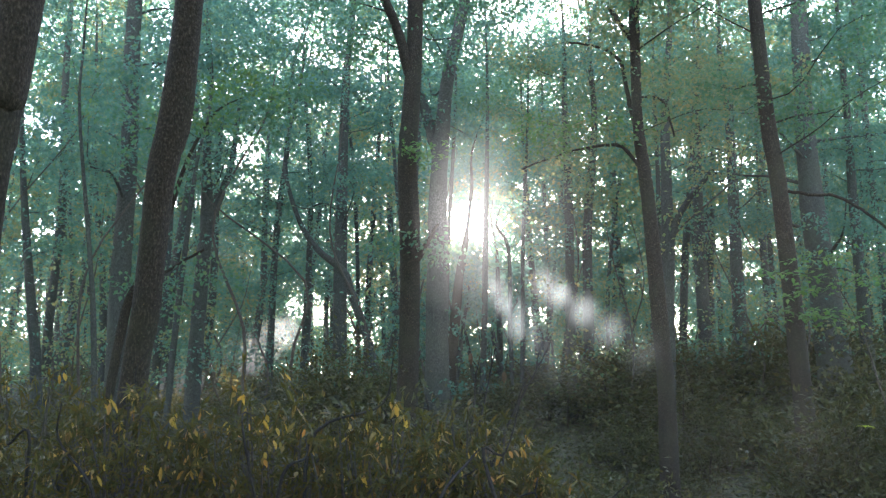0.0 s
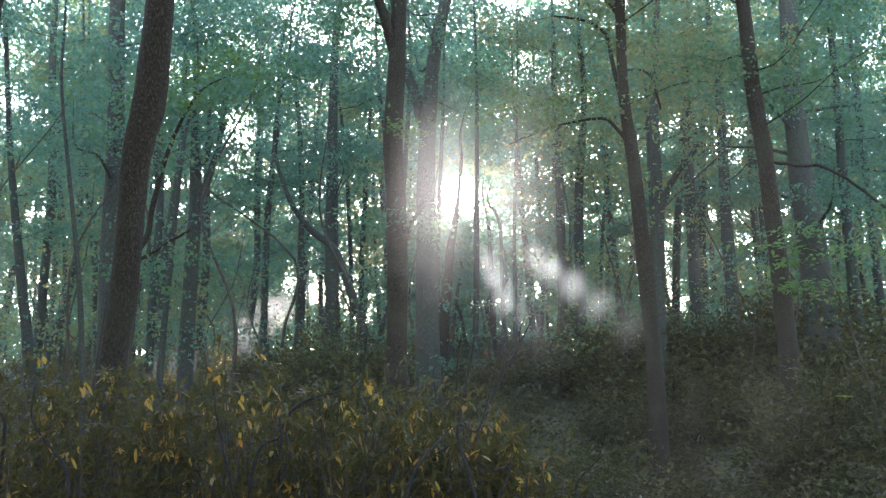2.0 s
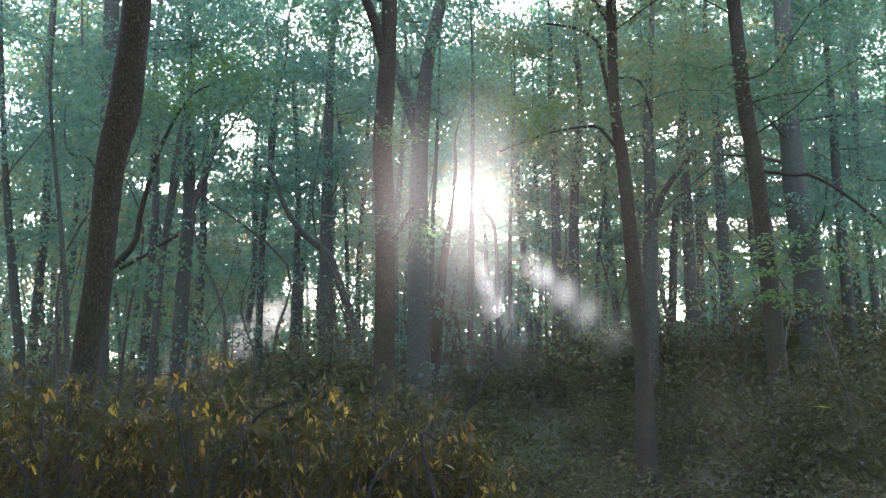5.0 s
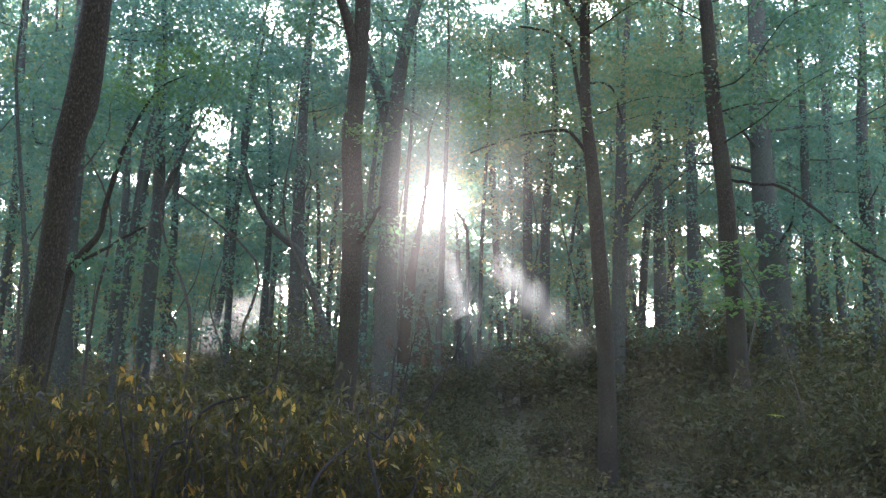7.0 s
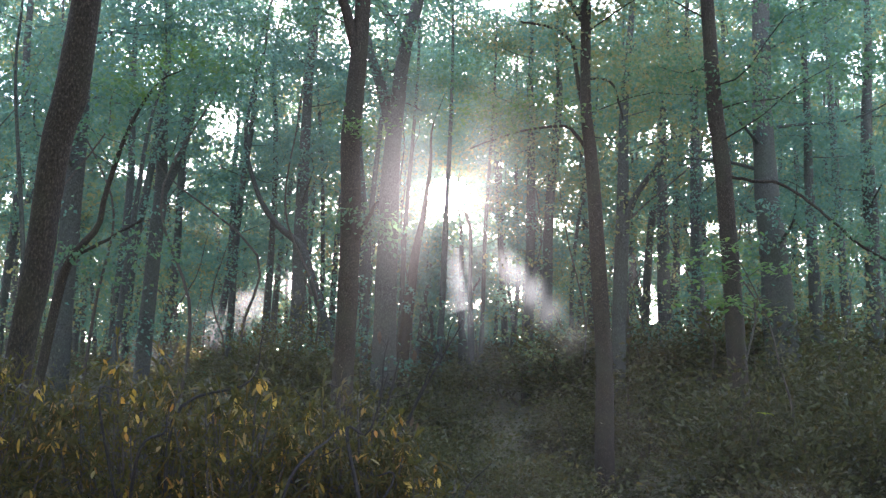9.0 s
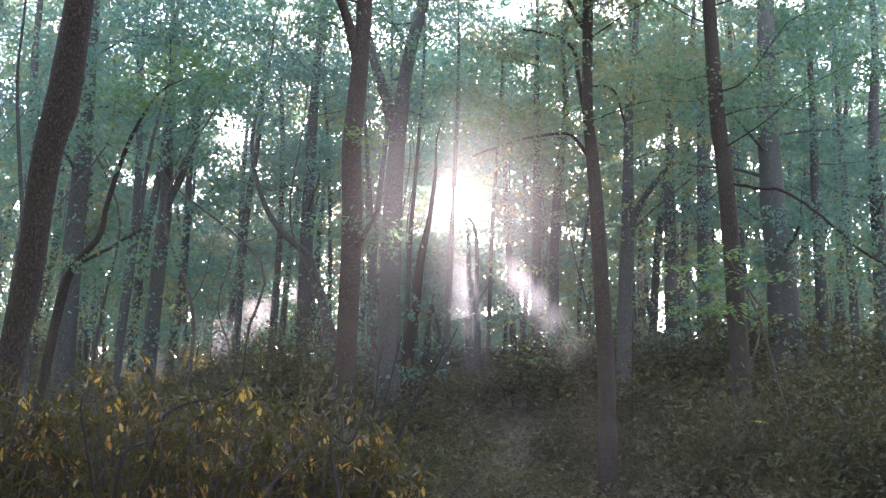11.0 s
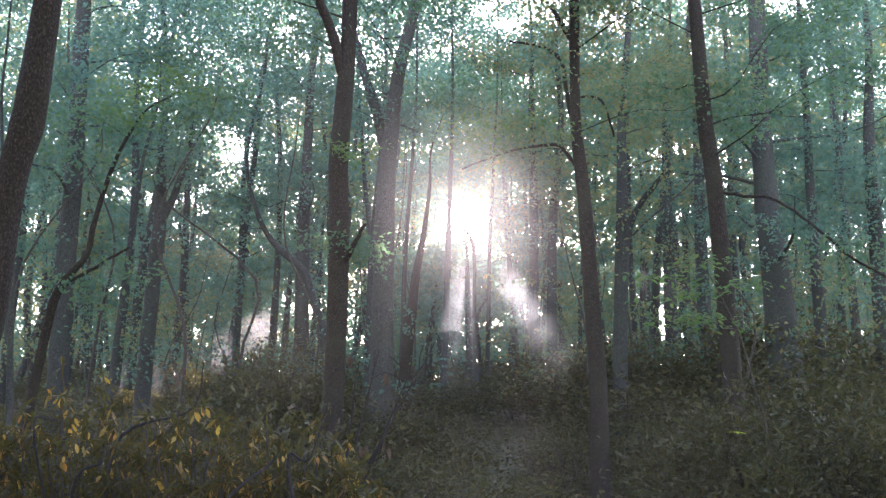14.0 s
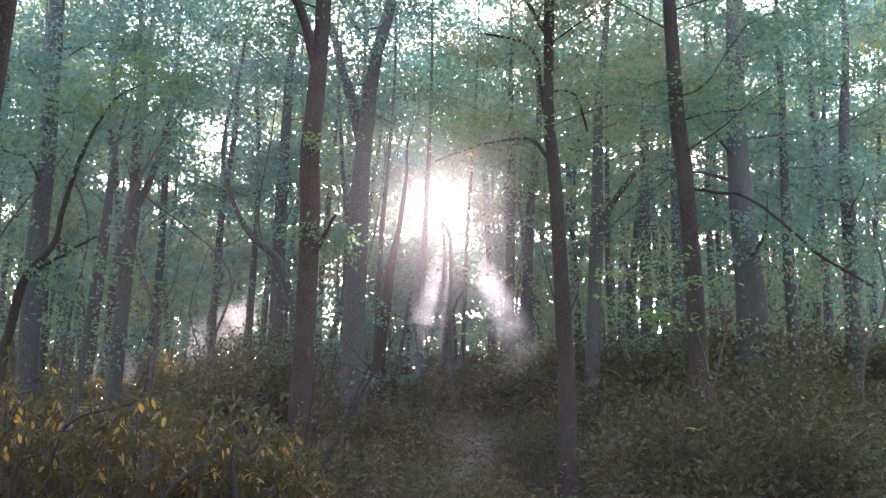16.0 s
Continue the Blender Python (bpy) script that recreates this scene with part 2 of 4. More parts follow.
def tube(line, sides, rng, rough=0.06, flare=0.0):
    """Verts and quads of a limb along line (x, y, z, radius), uneven all round; flare: spreading roots at its foot."""
    line = np.asarray(line, float)
    n = len(line)
    d = np.gradient(line[:, :3], axis=0)
    d /= np.linalg.norm(d, axis=1)[:, None] + 1e-9
    ref = np.eye(3)[np.argmin(np.abs(d).max(axis=0))]
    u = np.cross(d, ref)
    u /= np.linalg.norm(u, axis=1)[:, None] + 1e-9
    w = np.cross(d, u)
    a = np.linspace(0, 2 * np.pi, sides, endpoint=False)
    ph = rng.uniform(0, 6.28, 6)
    s = np.linspace(0, 1, n)[:, None]
    bump = (np.sin(2 * a + ph[0] + 9 * s) + np.sin(3 * a + ph[1] - 14 * s) + 0.7 * np.sin(5 * a + ph[2] + 31 * s) + rng.normal(0, 0.5, (n, sides))) * rough * 0.5
    low = np.clip(1 - (line[:, 2:3] - line[0, 2]) / 0.7, 0, 1) ** 2
    bump = bump + flare * low * (1 + 0.6 * np.sin(4 * a + ph[3]) + 0.3 * np.sin(7 * a + ph[4]))
    r = line[:, 3:4] * (1 + bump)
    v = line[:, None, :3] + r[..., None] * (np.cos(a)[None, :, None] * u[:, None, :] + np.sin(a)[None, :, None] * w[:, None, :])
    i = np.arange(n - 1)[:, None] * sides
    j = np.arange(sides)[None, :]
    k = (j + 1) % sides
    q = np.stack([i + j, i + k, i + sides + k, i + sides + j], -1).reshape(-1, 4)
    return v.reshape(-1, 3), q


def joined(pieces):
    v, q, at = [], [], 0
    for a, b in pieces:
        v.append(a)
        q.append(b + at)
        at += len(a)
    return np.vstack(v), np.vstack(q)


def leaf_cloud(place, outward, rng, length, width, tilt=0.6):
    """Verts and quads of many folded leaves: place (n, 3), outward (n, 3) the way that they point."""
    n = len(place)
    d = outward + rng.normal(0, 0.55, (n, 3))
    d /= np.linalg.norm(d, axis=1)[:, None] + 1e-9
    up = np.array((0, 0, 1.0)) + rng.normal(0, tilt, (n, 3))
    side = np.cross(d, up)
    side /= np.linalg.norm(side, axis=1)[:, None] + 1e-9
    nrm = np.cross(side, d)
    ln = (length * rng.uniform(0.65, 1.25, n))[:, None]
    wd = (width * rng.uniform(0.7, 1.2, n))[:, None]
    mid = place + d * ln * 0.45 + nrm * wd * 0.18
    v = np.stack([place, mid + side * wd * 0.5, place + d * ln - nrm * ln * 0.12, mid - side * wd * 0.5], 1)
    return v.reshape(-1, 3), np.arange(4 * n).reshape(-1, 4)


def ground_z(x, y):
    """The forest floor: flat at the path, rising to a crest, falling away behind it."""
    x, y = np.asarray(x, float), np.asarray(y, float)
    up = np.clip(y - 4.0, 0, 10.0) * 0.04 + np.clip(y - 14.0, 0, 34.0) * 0.148
    down = np.clip(y - 52.0, 0, 200.0) * 0.05
    bumps = 0.13 * np.sin(x * 0.55 + 1.3) * np.sin(y * 0.43) + 0.06 * np.sin(x * 1.7 + y * 0.9)
    side = 0.09 * np.clip(x - 2.0, 0, 9) * np.clip((y - 13) / 12, 0, 1) * np.clip((120 - y) / 60, 0, 1)
    dip = -0.95 * np.exp(-((x - 3.7) / 2.4) ** 2 - ((y - 17.5) / 4.0) ** 2)
    return up - down + side + dip + bumps * np.clip((y - 3) / 6, 0, 1) * np.clip((300 - y) / 200, 0, 1)


# shafts of sunlight: sideways place at the path, height over the path's eye level, radius
SHAFTS = ((2.75, -2.1, 0.42), (1.25, -2.2, 0.42), (-7.5, -5.2, 0.8))


def sun_gap(p, rng, leaf=0.1):
    """Which of the points stand clear of the open gaps in the canopy that let the low sun in."""
    along = np.clip(p[:, 1], 1, None)
    sx, sz = p[:, 0] - along * math.tan(SUN_AZ), p[:, 2] - 1.66 - along * math.tan(SUN_EL)
    d = np.hypot((sx - 0.85) / (0.6 + 0.0125 * along), sz / (0.12 + 0.017 * along))
    keep = np.clip((d - 0.85) * 3.5, 0.04, 1)
    for x, z, r in SHAFTS:
        keep = np.minimum(keep, np.clip((np.hypot(sx - x, sz - z) / (r + 0.5 * leaf) - 0.8) * 3.0, 0, 1))
    return rng.uniform(0, 1, len(p)) < keep


def light_gaps(p, rng, floor=0.5):
    """Thins the leaves where the canopy stands open: rows of bearing, rise and half-widths in degrees."""
    rel = p - np.array((0.85, 0.15, 1.66))
    az = np.degrees(np.arctan2(rel[:, 0], rel[:, 1]))
    el = np.degrees(np.arctan2(rel[:, 2], np.hypot(rel[:, 0], rel[:, 1])))
    keep = np.ones(len(p))
    for a, e, wa, we in ((-5.2, 22.3, 2.6, 2.2), (-5.8, 9.6, 3.2, 1.8), (14.8, 23.6, 1.4, 1.4), (-4.2, 18.5, 1.2, 2.2), (-22.0, 8.0, 2.4, 2.0), (-5.5, 8.5, 3.0, 2.2)):
        keep = np.minimum(keep, np.clip(((az - a) / wa) ** 2 + ((el - e) / we) ** 2, 0, 1))
    keep = floor + (1 - floor) * keep ** 2
    # a lane through the leaves to the bright mist in the west
    lane = np.clip(((az + 9.2) / 3.4) ** 2 + ((el - 7.2) / 2.2) ** 2, 0.25, 1)
    return rng.uniform(0, 1, len(p)) < np.where(p[:, 1] < 46, keep * lane, keep)


PATCHES = np.random.default_rng(77).uniform(0, 1, (2, 128, 128))


def patchy(a, b, layer):
    """Smooth noise from 0 to 1 over a plane."""
    i, j = np.floor(a).astype(int), np.floor(b).astype(int)
    f, g = a - i, b - j
    f, g = f * f * (3 - 2 * f), g * g * (3 - 2 * g)
    t = PATCHES[layer]
    at = lambda p, q: t[p % 128, q % 128]
    return (at(i, j) * (1 - f) + at(i + 1, j) * f) * (1 - g) + (at(i, j + 1) * (1 - f) + at(i + 1, j + 1) * f) * g


def sky_holes(p, rng, floor):
    """Loosens the closed canopy into boughs with holes between them, more to the west than to the east."""
    rel = p - np.array((0.85, 0.15, 1.66))
    az = np.degrees(np.arctan2(rel[:, 0], rel[:, 1]))
    el = np.degrees(np.arctan2(rel[:, 2], np.hypot(rel[:, 0], rel[:, 1])))
    n = 0.55 * patchy(az / 2.4, el / 1.7, 0) + 0.45 * patchy(az / 0.9, el / 0.7, 1)
    edge = 0.325 + 0.003 * np.clip(az, -20, 20)
    edge = edge + 0.07 * np.clip((az - 4) / 6, 0, 1) * -np.clip((el - 9) / 4, 0, 1)
    edge = edge + 0.035 * np.exp(-((az + 8) / 5.0) ** 2 - ((el - 19) / 5.0) ** 2)
    edge = edge - 0.12 * np.exp(-((az - 3) / 4.0) ** 2 - ((el - 22) / 3.0) ** 2) - 0.2 * np.exp(-((az - 1.5) / 5.0) ** 2 - ((el - 13.5) / 4.0) ** 2)
    return rng.uniform(0, 1, len(p)) < floor + (1 - floor) * np.clip((n - edge + 0.04) / 0.08, 0, 1)


# ---- ground ----
def build_ground():
    ys = np.concatenate([np.arange(-30, 4, 2.0), np.arange(4, 60, 0.5), np.geomspace(60, 3000, 24)])
    xs = np.concatenate([-np.geomspace(3000, 32, 18), np.arange(-30, 30.1, 0.6), np.geomspace(32, 3000, 18)])
    ys = np.concatenate([-np.geomspace(3000, 34, 10), ys])
    gx, gy = np.meshgrid(xs, ys)
    v = np.stack([gx, gy, ground_z(gx, gy)], -1).reshape(-1, 3)
    c = len(xs)
    i, j = np.meshgrid(np.arange(len(ys) - 1), np.arange(c - 1), indexing="ij")
    a = (i * c + j).ravel()
    me = mesh_of("ground", v, np.stack([a, a + 1, a + c + 1, a + c], -1), SOIL, True)
    tagged(new("ground", me), "forest floor of brown leaf litter rising to a crest", "ground", "", "structure")


build_ground()


# ---- trees ----
def sprays(line, rng, count, leaves, spread, flat=0.16):
    """Leaf places and ways round the outer part of a limb: flat layered sprays."""
    line = np.asarray(line)
    at = line[rng.integers(int(len(line) * 0.35), len(line), count), :3] + rng.normal(0, (spread * 0.7, spread * 0.7, spread * 0.3), (count, 3))
    r = rng.normal(0, 1, (count, leaves, 3)) * (spread * 0.55, spread * 0.55, spread * flat)
    r[..., 2] -= 0.12 * (r[..., 0] ** 2 + r[..., 1] ** 2)
    p = (at[:, None] + r).reshape(-1, 3)
    out = r.reshape(-1, 3) * (1, 1, 0.2) + (0, 0, -0.12)
    return p, out / (np.linalg.norm(out, axis=1)[:, None] + 1e-6)


def free_limb(trunk, rng, z, length, rise=0.35):
    k = int(np.argmin(np.abs(trunk[:, 2] - z)))
    a = rng.uniform(0, 6.283)
    r = trunk[k, 3] * rng.uniform(0.1, 0.2)
    d = np.array((math.cos(a), math.sin(a)))
    pts = [trunk[k]]
    for f in (0.3, 0.65, 1.0):
        wob = rng.normal(0, 0.09 * length, 2)
        pts.append((*(trunk[k, :2] + d * length * f + wob * f), trunk[k, 2] + length * rise * f + rng.normal(0, 0.06 * length), r * (1.05 - 0.85 * f)))
    pts[0] = (*trunk[k, :3], r)
    return spline(pts, 9)


def tree(label, y, pts, top, bark, leaf, seed, limbs=(), crown=(6.0, 12, 55, 7), group="forest trees", lean=0.0, sides=14, size=(0.105, 0.07), slim=False, reach=1.0, name="tree"):
    """pts: (x, z, radius) up the trunk, all at depth y. crown: lowest leaves, limbs, sprays a limb... see below. limbs: lists of (x, z, radius)."""
    rng = np.random.default_rng(seed)
    pts = sorted(pts, key=lambda p: p[1])
    x0, z0, r0 = pts[0]
    gz = float(ground_z(x0, y)) - 0.12
    slope = (pts[1][0] - x0) / max(0.3, pts[1][1] - z0) * 0.6
    line = [(x0 - slope * (z0 - gz), y, gz, r0 * 1.12)] if z0 > gz + 0.3 else []
    line += [(x, y + lean * (z - gz), z, r) for x, z, r in pts]
    xt, _, zt, rt = line[-1]
    dx = (line[-1][0] - line[-2][0]) / max(0.3, line[-1][2] - line[-2][2])
    if top > zt + 1:
        for f in (0.5, 1.0):
            line.append((xt + dx * (top - zt) * f * 0.6 + rng.normal(0, 0.15), y + rng.normal(0, 0.2), zt + (top - zt) * f, rt * (1 - 0.85 * f)))
    line = np.array(line)
    base = Vector((line[0, 0], line[0, 1], gz + 0.1))
    off = np.array((*base, 0.0))
    trunk = spline(line, max(16, int((line[-1, 2] - gz) * (1.6 if slim else 3.2))))
    root = thing(name, base, label, name.replace("_", " "), group)
    wood = [tube(trunk - off, sides, rng, 0.07, 0.5)]
    places, ways = [], []
    low, count, n_spray, n_leaf = crown
    for pl in limbs:
        l = spline([(x, y + 0.25 * i * (1 if seed % 2 else -1), z, r) for i, (x, z, r) in enumerate(pl)], 8 + 4 * len(pl))
        l[:, :3] += np.cumsum(rng.normal(0, 0.008, (len(l), 3)), 0)
        v, q = tube(l - off, 8, rng, 0.08)
        part("limb", mesh_of("limb", v, q, bark, True), root)
        p, o = sprays(l, rng, 5, n_leaf, 0.6)
        places.append(p), ways.append(o)
    for i in range(count):
        z = low + (top - low) * (i + rng.uniform(0, 1)) / count
        length = reach * rng.uniform(1.3, 3.0) * (1.15 - 0.5 * (z - low) / max(1, top - low))
        l = free_limb(trunk, rng, z, length)
        v, q = tube(l[::2] - off, 4, rng, 0.08) if slim else tube(l - off, 6, rng, 0.08)
        if slim and name == "tree":
            wood.append((v, q))
        else:
            part("limb", mesh_of("limb", v, q, bark, True), root)
        p, o = sprays(l, rng, n_spray, n_leaf, 0.62)
        places.append(p), ways.append(o)
    v, q = joined(wood)
    part("trunk", mesh_of("trunk", v, q, bark, True), root)
    if places:
        p, o = np.vstack(places), np.vstack(ways)
        keep = sun_gap(p, rng, size[0]) & light_gaps(p, rng)
        if y > 23:
            keep &= sky_holes(p, rng, 0.4)
        p, o = p[keep], o[keep]
        v, q = leaf_cloud(p, o, rng, *size)
        part("crown", mesh_of("crown", v - off[:3], q, leaf), root)
    return root


tree("thick brown-barked tree trunk leaning beside the path", 6.1, [(-2.73, 2.04, 0.129), (-2.7, 3.15, 0.123), (-2.66, 3.7, 0.126), (-2.58, 4.43, 0.135)], 15, BARK_BROWN, LEAF_NEAR, 11, crown=(6.5, 16, 9, 60), size=(0.2, 0.14), reach=1.8)
tree("dark brown tree with a thick curved leaning trunk", 9.37, [(-2.71, 2.32, 0.125), (-2.64, 3.04, 0.128), (-2.61, 3.78, 0.125), (-2.56, 4.37, 0.132), (-2.48, 4.85, 0.146), (-2.42, 5.97, 0.129)], 16, BARK_BROWN, LEAF_NEAR, 12, crown=(8.0, 16, 9, 60), sides=20, size=(0.2, 0.14), reach=1.9)
tree("tall grey tree trunk standing in mist", 22, [(-6.79, 3.84, 0.218), (-6.82, 5.51, 0.206), (-6.82, 7.98, 0.183), (-6.91, 11.1, 0.172)], 18, BARK_GREY, LEAF_HAZED, 13, crown=(7, 17, 10, 80))
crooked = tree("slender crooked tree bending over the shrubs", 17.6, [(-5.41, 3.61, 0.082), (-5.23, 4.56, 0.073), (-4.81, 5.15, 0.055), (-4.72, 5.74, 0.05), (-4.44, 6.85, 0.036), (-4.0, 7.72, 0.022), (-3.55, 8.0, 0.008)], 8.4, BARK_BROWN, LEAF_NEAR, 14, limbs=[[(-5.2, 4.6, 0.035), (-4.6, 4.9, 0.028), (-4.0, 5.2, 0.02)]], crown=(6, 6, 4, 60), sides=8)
tree("forked grey tree with two upright stems", 25, [(-5.85, 4.42, 0.183), (-5.79, 6.74, 0.163), (-5.76, 7.44, 0.157), (-5.83, 9.59, 0.104), (-5.87, 11.51, 0.078)], 17, BARK_GREY, LEAF_HAZED, 15, limbs=[[(-5.74, 7.44, 0.104), (-5.54, 8.29, 0.091), (-5.37, 9.3, 0.078), (-5.24, 11.06, 0.059)]], crown=(8, 12, 9, 75))
tree("slim tree with a trunk bent sideways like an elbow", 28.3, [(-1.87, 4.52, 0.133), (-2.49, 6.35, 0.118), (-2.75, 6.97, 0.104), (-3.48, 7.59, 0.081), (-4.05, 8.54, 0.067), (-4.42, 10.16, 0.052), (-4.03, 12.67, 0.044)], 15, BARK_GREY, LEAF_HAZED, 16, crown=(10, 7, 7, 60), sides=9)
tree("tall grey tree trunk standing in mist", 30, [(-2.95, 5.0, 0.204), (-2.98, 7.79, 0.188), (-2.98, 9.82, 0.157), (-2.96, 12.98, 0.126)], 19, BARK_GREY, LEAF_HAZED, 17, crown=(8, 13, 9, 80))
straight = tree("dark straight tree with a broken fork high up", 18.2, [(-0.6, 3.0, 0.189), (-0.59, 4.86, 0.18), (-0.61, 5.87, 0.18), (-0.65, 6.91, 0.172), (-0.61, 7.96, 0.161), (-0.56, 9.05, 0.142), (-0.56, 10.15, 0.142)], 18, BARK_BROWN, LEAF_NEAR, 18, limbs=[[(-0.65, 8.7, 0.104), (-0.91, 9.65, 0.085), (-1.18, 10.15, 0.076), (-1.56, 10.83, 0.057)], [(-0.5, 5.1, 0.07), (-0.24, 5.55, 0.04), (-0.05, 5.8, 0.025)]], crown=(9.0, 17, 10, 75), sides=20, reach=1.35)
tree("tall forked tree standing before the low sun", 23, [(-0.12, 3.37, 0.276), (-0.13, 4.47, 0.252), (-0.14, 5.72, 0.24), (-0.14, 7.65, 0.204), (-0.04, 9.25, 0.168), (0.1, 10.61, 0.144), (0.49, 12.57, 0.12)], 19, BARK_GREY, LEAF_HAZED, 19, limbs=[[(-0.1, 8.5, 0.14), (-0.25, 9.05, 0.132), (-0.5, 10.05, 0.12), (-0.74, 10.86, 0.108), (-1.11, 11.96, 0.096)]], crown=(8.8, 18, 9, 75), sides=18)
tree("dark slender stem leaning towards the light", 27, [(0.19, 4.25, 0.169), (0.32, 5.56, 0.141), (0.44, 6.74, 0.106), (0.6, 7.64, 0.07), (0.74, 9.02, 0.045)], 11, BARK_BROWN, LEAF_NEAR, 20, crown=(11, 5, 6, 60), sides=9)
arching = tree("slim young tree with thin arching branches", 19.4, [(4.06, 1.42, 0.192), (4.07, 3.02, 0.165), (4.02, 4.05, 0.151), (3.89, 6.18, 0.131), (3.8, 7.28, 0.121), (3.71, 8.41, 0.101), (3.72, 10.75, 0.1)], 17, BARK_BROWN, LEAF_GOLD, 21, limbs=[[(3.73, 7.79, 0.045), (3.55, 8.98, 0.045), (3.44, 9.68, 0.04), (3.12, 10.03, 0.03), (2.46, 10.26, 0.02)], [(3.71, 9.82, 0.061), (3.5, 10.33, 0.055), (3.31, 10.87, 0.045)], [(3.78, 7.2, 0.04), (3.51, 7.71, 0.035), (3.17, 7.9, 0.03), (2.31, 7.78, 0.02), (1.55, 7.55, 0.015)], [(3.75, 8.7, 0.025), (4.23, 8.78, 0.025), (4.53, 8.13, 0.02)]], crown=(8, 15, 8, 70), sides=16)
tree("dark leaning tree with a long low side branch", 19, [(6.4, 3.1, 0.178), (6.32, 5.04, 0.168), (6.26, 6.1, 0.158), (6.18, 7.18, 0.148), (6.07, 8.28, 0.138), (5.97, 10.57, 0.119)], 18, BARK_BROWN, LEAF_NEAR, 22, limbs=[[(6.3, 6.75, 0.03), (6.79, 6.62, 0.03), (7.21, 6.47, 0.028), (7.72, 5.94, 0.027), (8.23, 5.36, 0.025), (9.04, 4.79, 0.02)]], crown=(7, 18, 9, 75), sides=16)
tree("broad grey tree trunk swelling at its foot", 24.8, [(9.16, 4.48, 0.388), (9.09, 5.29, 0.362), (8.99, 6.79, 0.324), (8.9, 8.46, 0.285), (8.87, 10.34, 0.233), (8.89, 12.42, 0.207)], 20, BARK_GREY, LEAF_HAZED, 23, crown=(6.5, 20, 10, 80), sides=18, reach=1.25)
tree("grey tree with a rising side branch", 25.5, [(5.46, 5.37, 0.18), (5.52, 6.91, 0.173), (5.56, 8.64, 0.133), (5.6, 10.56, 0.106)], 17, BARK_GREY, LEAF_GOLD, 24, limbs=[[(5.52, 6.95, 0.093), (5.81, 7.84, 0.08), (6.18, 8.42, 0.067), (6.48, 8.79, 0.053)]], crown=(8.5, 13, 9, 75))


def leaf_spray(root, x, y, z, wide, count, seed):
    """A flat fan of fresh leaves at the end of a branch of the tree."""
    rng = np.random.default_rng(seed)
    p = np.array((x, y, z)) + rng.normal(0, 1, (count, 3)) * (wide * 0.5, 0.4, 0.07)
    p[:, 2] += 0.12 * np.sin(p[:, 0] * 5) - 0.1 * (p[:, 0] - x) ** 2
    v, q = leaf_cloud(p, rng.normal(0, 1, p.shape) * (1, 1, 0.1), rng, 0.1, 0.065, 0.3)
    part("leaf_spray", mesh_of("leaf_spray", v - np.array(root.location), q, LEAF_SPRAY), root, "flat spray of yellow-green leaves", "stuff")


leaf_spray(crooked, -3.45, 17.2, 8.05, 1.3, 420, 1)
leaf_spray(crooked, -4.3, 17.4, 7.6, 1.0, 260, 2)
leaf_spray(straight, -0.42, 17.8, 7.1, 0.55, 160, 3)
leaf_spray(arching, 2.45, 19.2, 8.1, 1.4, 420, 4)
leaf_spray(arching, 1.9, 19.3, 7.75, 0.9, 220, 5)
STANDS = (
    (31, [(3.77, 4.5, 0.154), (3.78, 9.96, 0.13), (3.72, 12.48, 0.097)], 9.5, 25, LEAF_GOLD), (31, [(4.29, 5.49, 0.162), (4.35, 8.91, 0.146), (4.62, 12.12, 0.097)], 10, 26, LEAF_HAZED),
    (33, [(8.22, 5.94, 0.225), (8.2, 8.48, 0.19), (8.26, 13.21, 0.121)], 8.5, 27, LEAF_HAZED), (31, [(8.83, 5.19, 0.227), (8.77, 7.55, 0.195), (8.77, 12.51, 0.13)], 8, 28, LEAF_GOLD),
    (26, [(10.46, 4.63, 0.163), (10.39, 8.51, 0.122), (10.41, 10.77, 0.095)], 6, 29, LEAF_HAZED), (27, [(12.34, 5.57, 0.197), (12.36, 7.95, 0.183), (12.36, 10.26, 0.155)], 6, 30, LEAF_HAZED),
    (24, [(-9.24, 4.03, 0.125), (-9.44, 5.32, 0.113), (-9.92, 8.55, 0.075)], 6, 31, LEAF_HAZED), (22, [(-5.62, 4.08, 0.069), (-5.45, 6.74, 0.052), (-5.33, 8.24, 0.04)], 6.5, 32, LEAF_HAZED),
    (16, [(-5.29, 3.57, 0.046), (-5.45, 4.88, 0.037), (-5.78, 7.16, 0.025), (-5.8, 8.3, 0.021)], 6.5, 33, LEAF_HAZED), (33, [(-5.4, 5.5, 0.12), (-5.35, 9, 0.1), (-5.1, 12, 0.08)], 8, 34, LEAF_HAZED),
    (34, [(-4.45, 5.5, 0.13), (-4.4, 9, 0.1), (-4.5, 12, 0.08)], 8, 35, LEAF_HAZED), (35, [(1.9, 5.5, 0.1), (1.85, 7.5, 0.085), (1.8, 9, 0.05)], 8, 36, LEAF_GOLD),
    (29, [(-10.9, 5.0, 0.13), (-10.8, 9, 0.12), (-11.0, 13, 0.1)], 8.5, 37, LEAF_HAZED), (30, [(-8.1, 5.5, 0.12), (-8.0, 9, 0.11), (-8.2, 13, 0.09)], 9.5, 38, LEAF_HAZED),
    (32, [(13.6, 5.5, 0.14), (13.5, 9, 0.12), (13.4, 13, 0.1)], 8.5, 39, LEAF_HAZED), (34, [(10.6, 6.5, 0.13), (10.5, 10, 0.12), (10.6, 13, 0.1)], 9.5, 40, LEAF_HAZED),
)
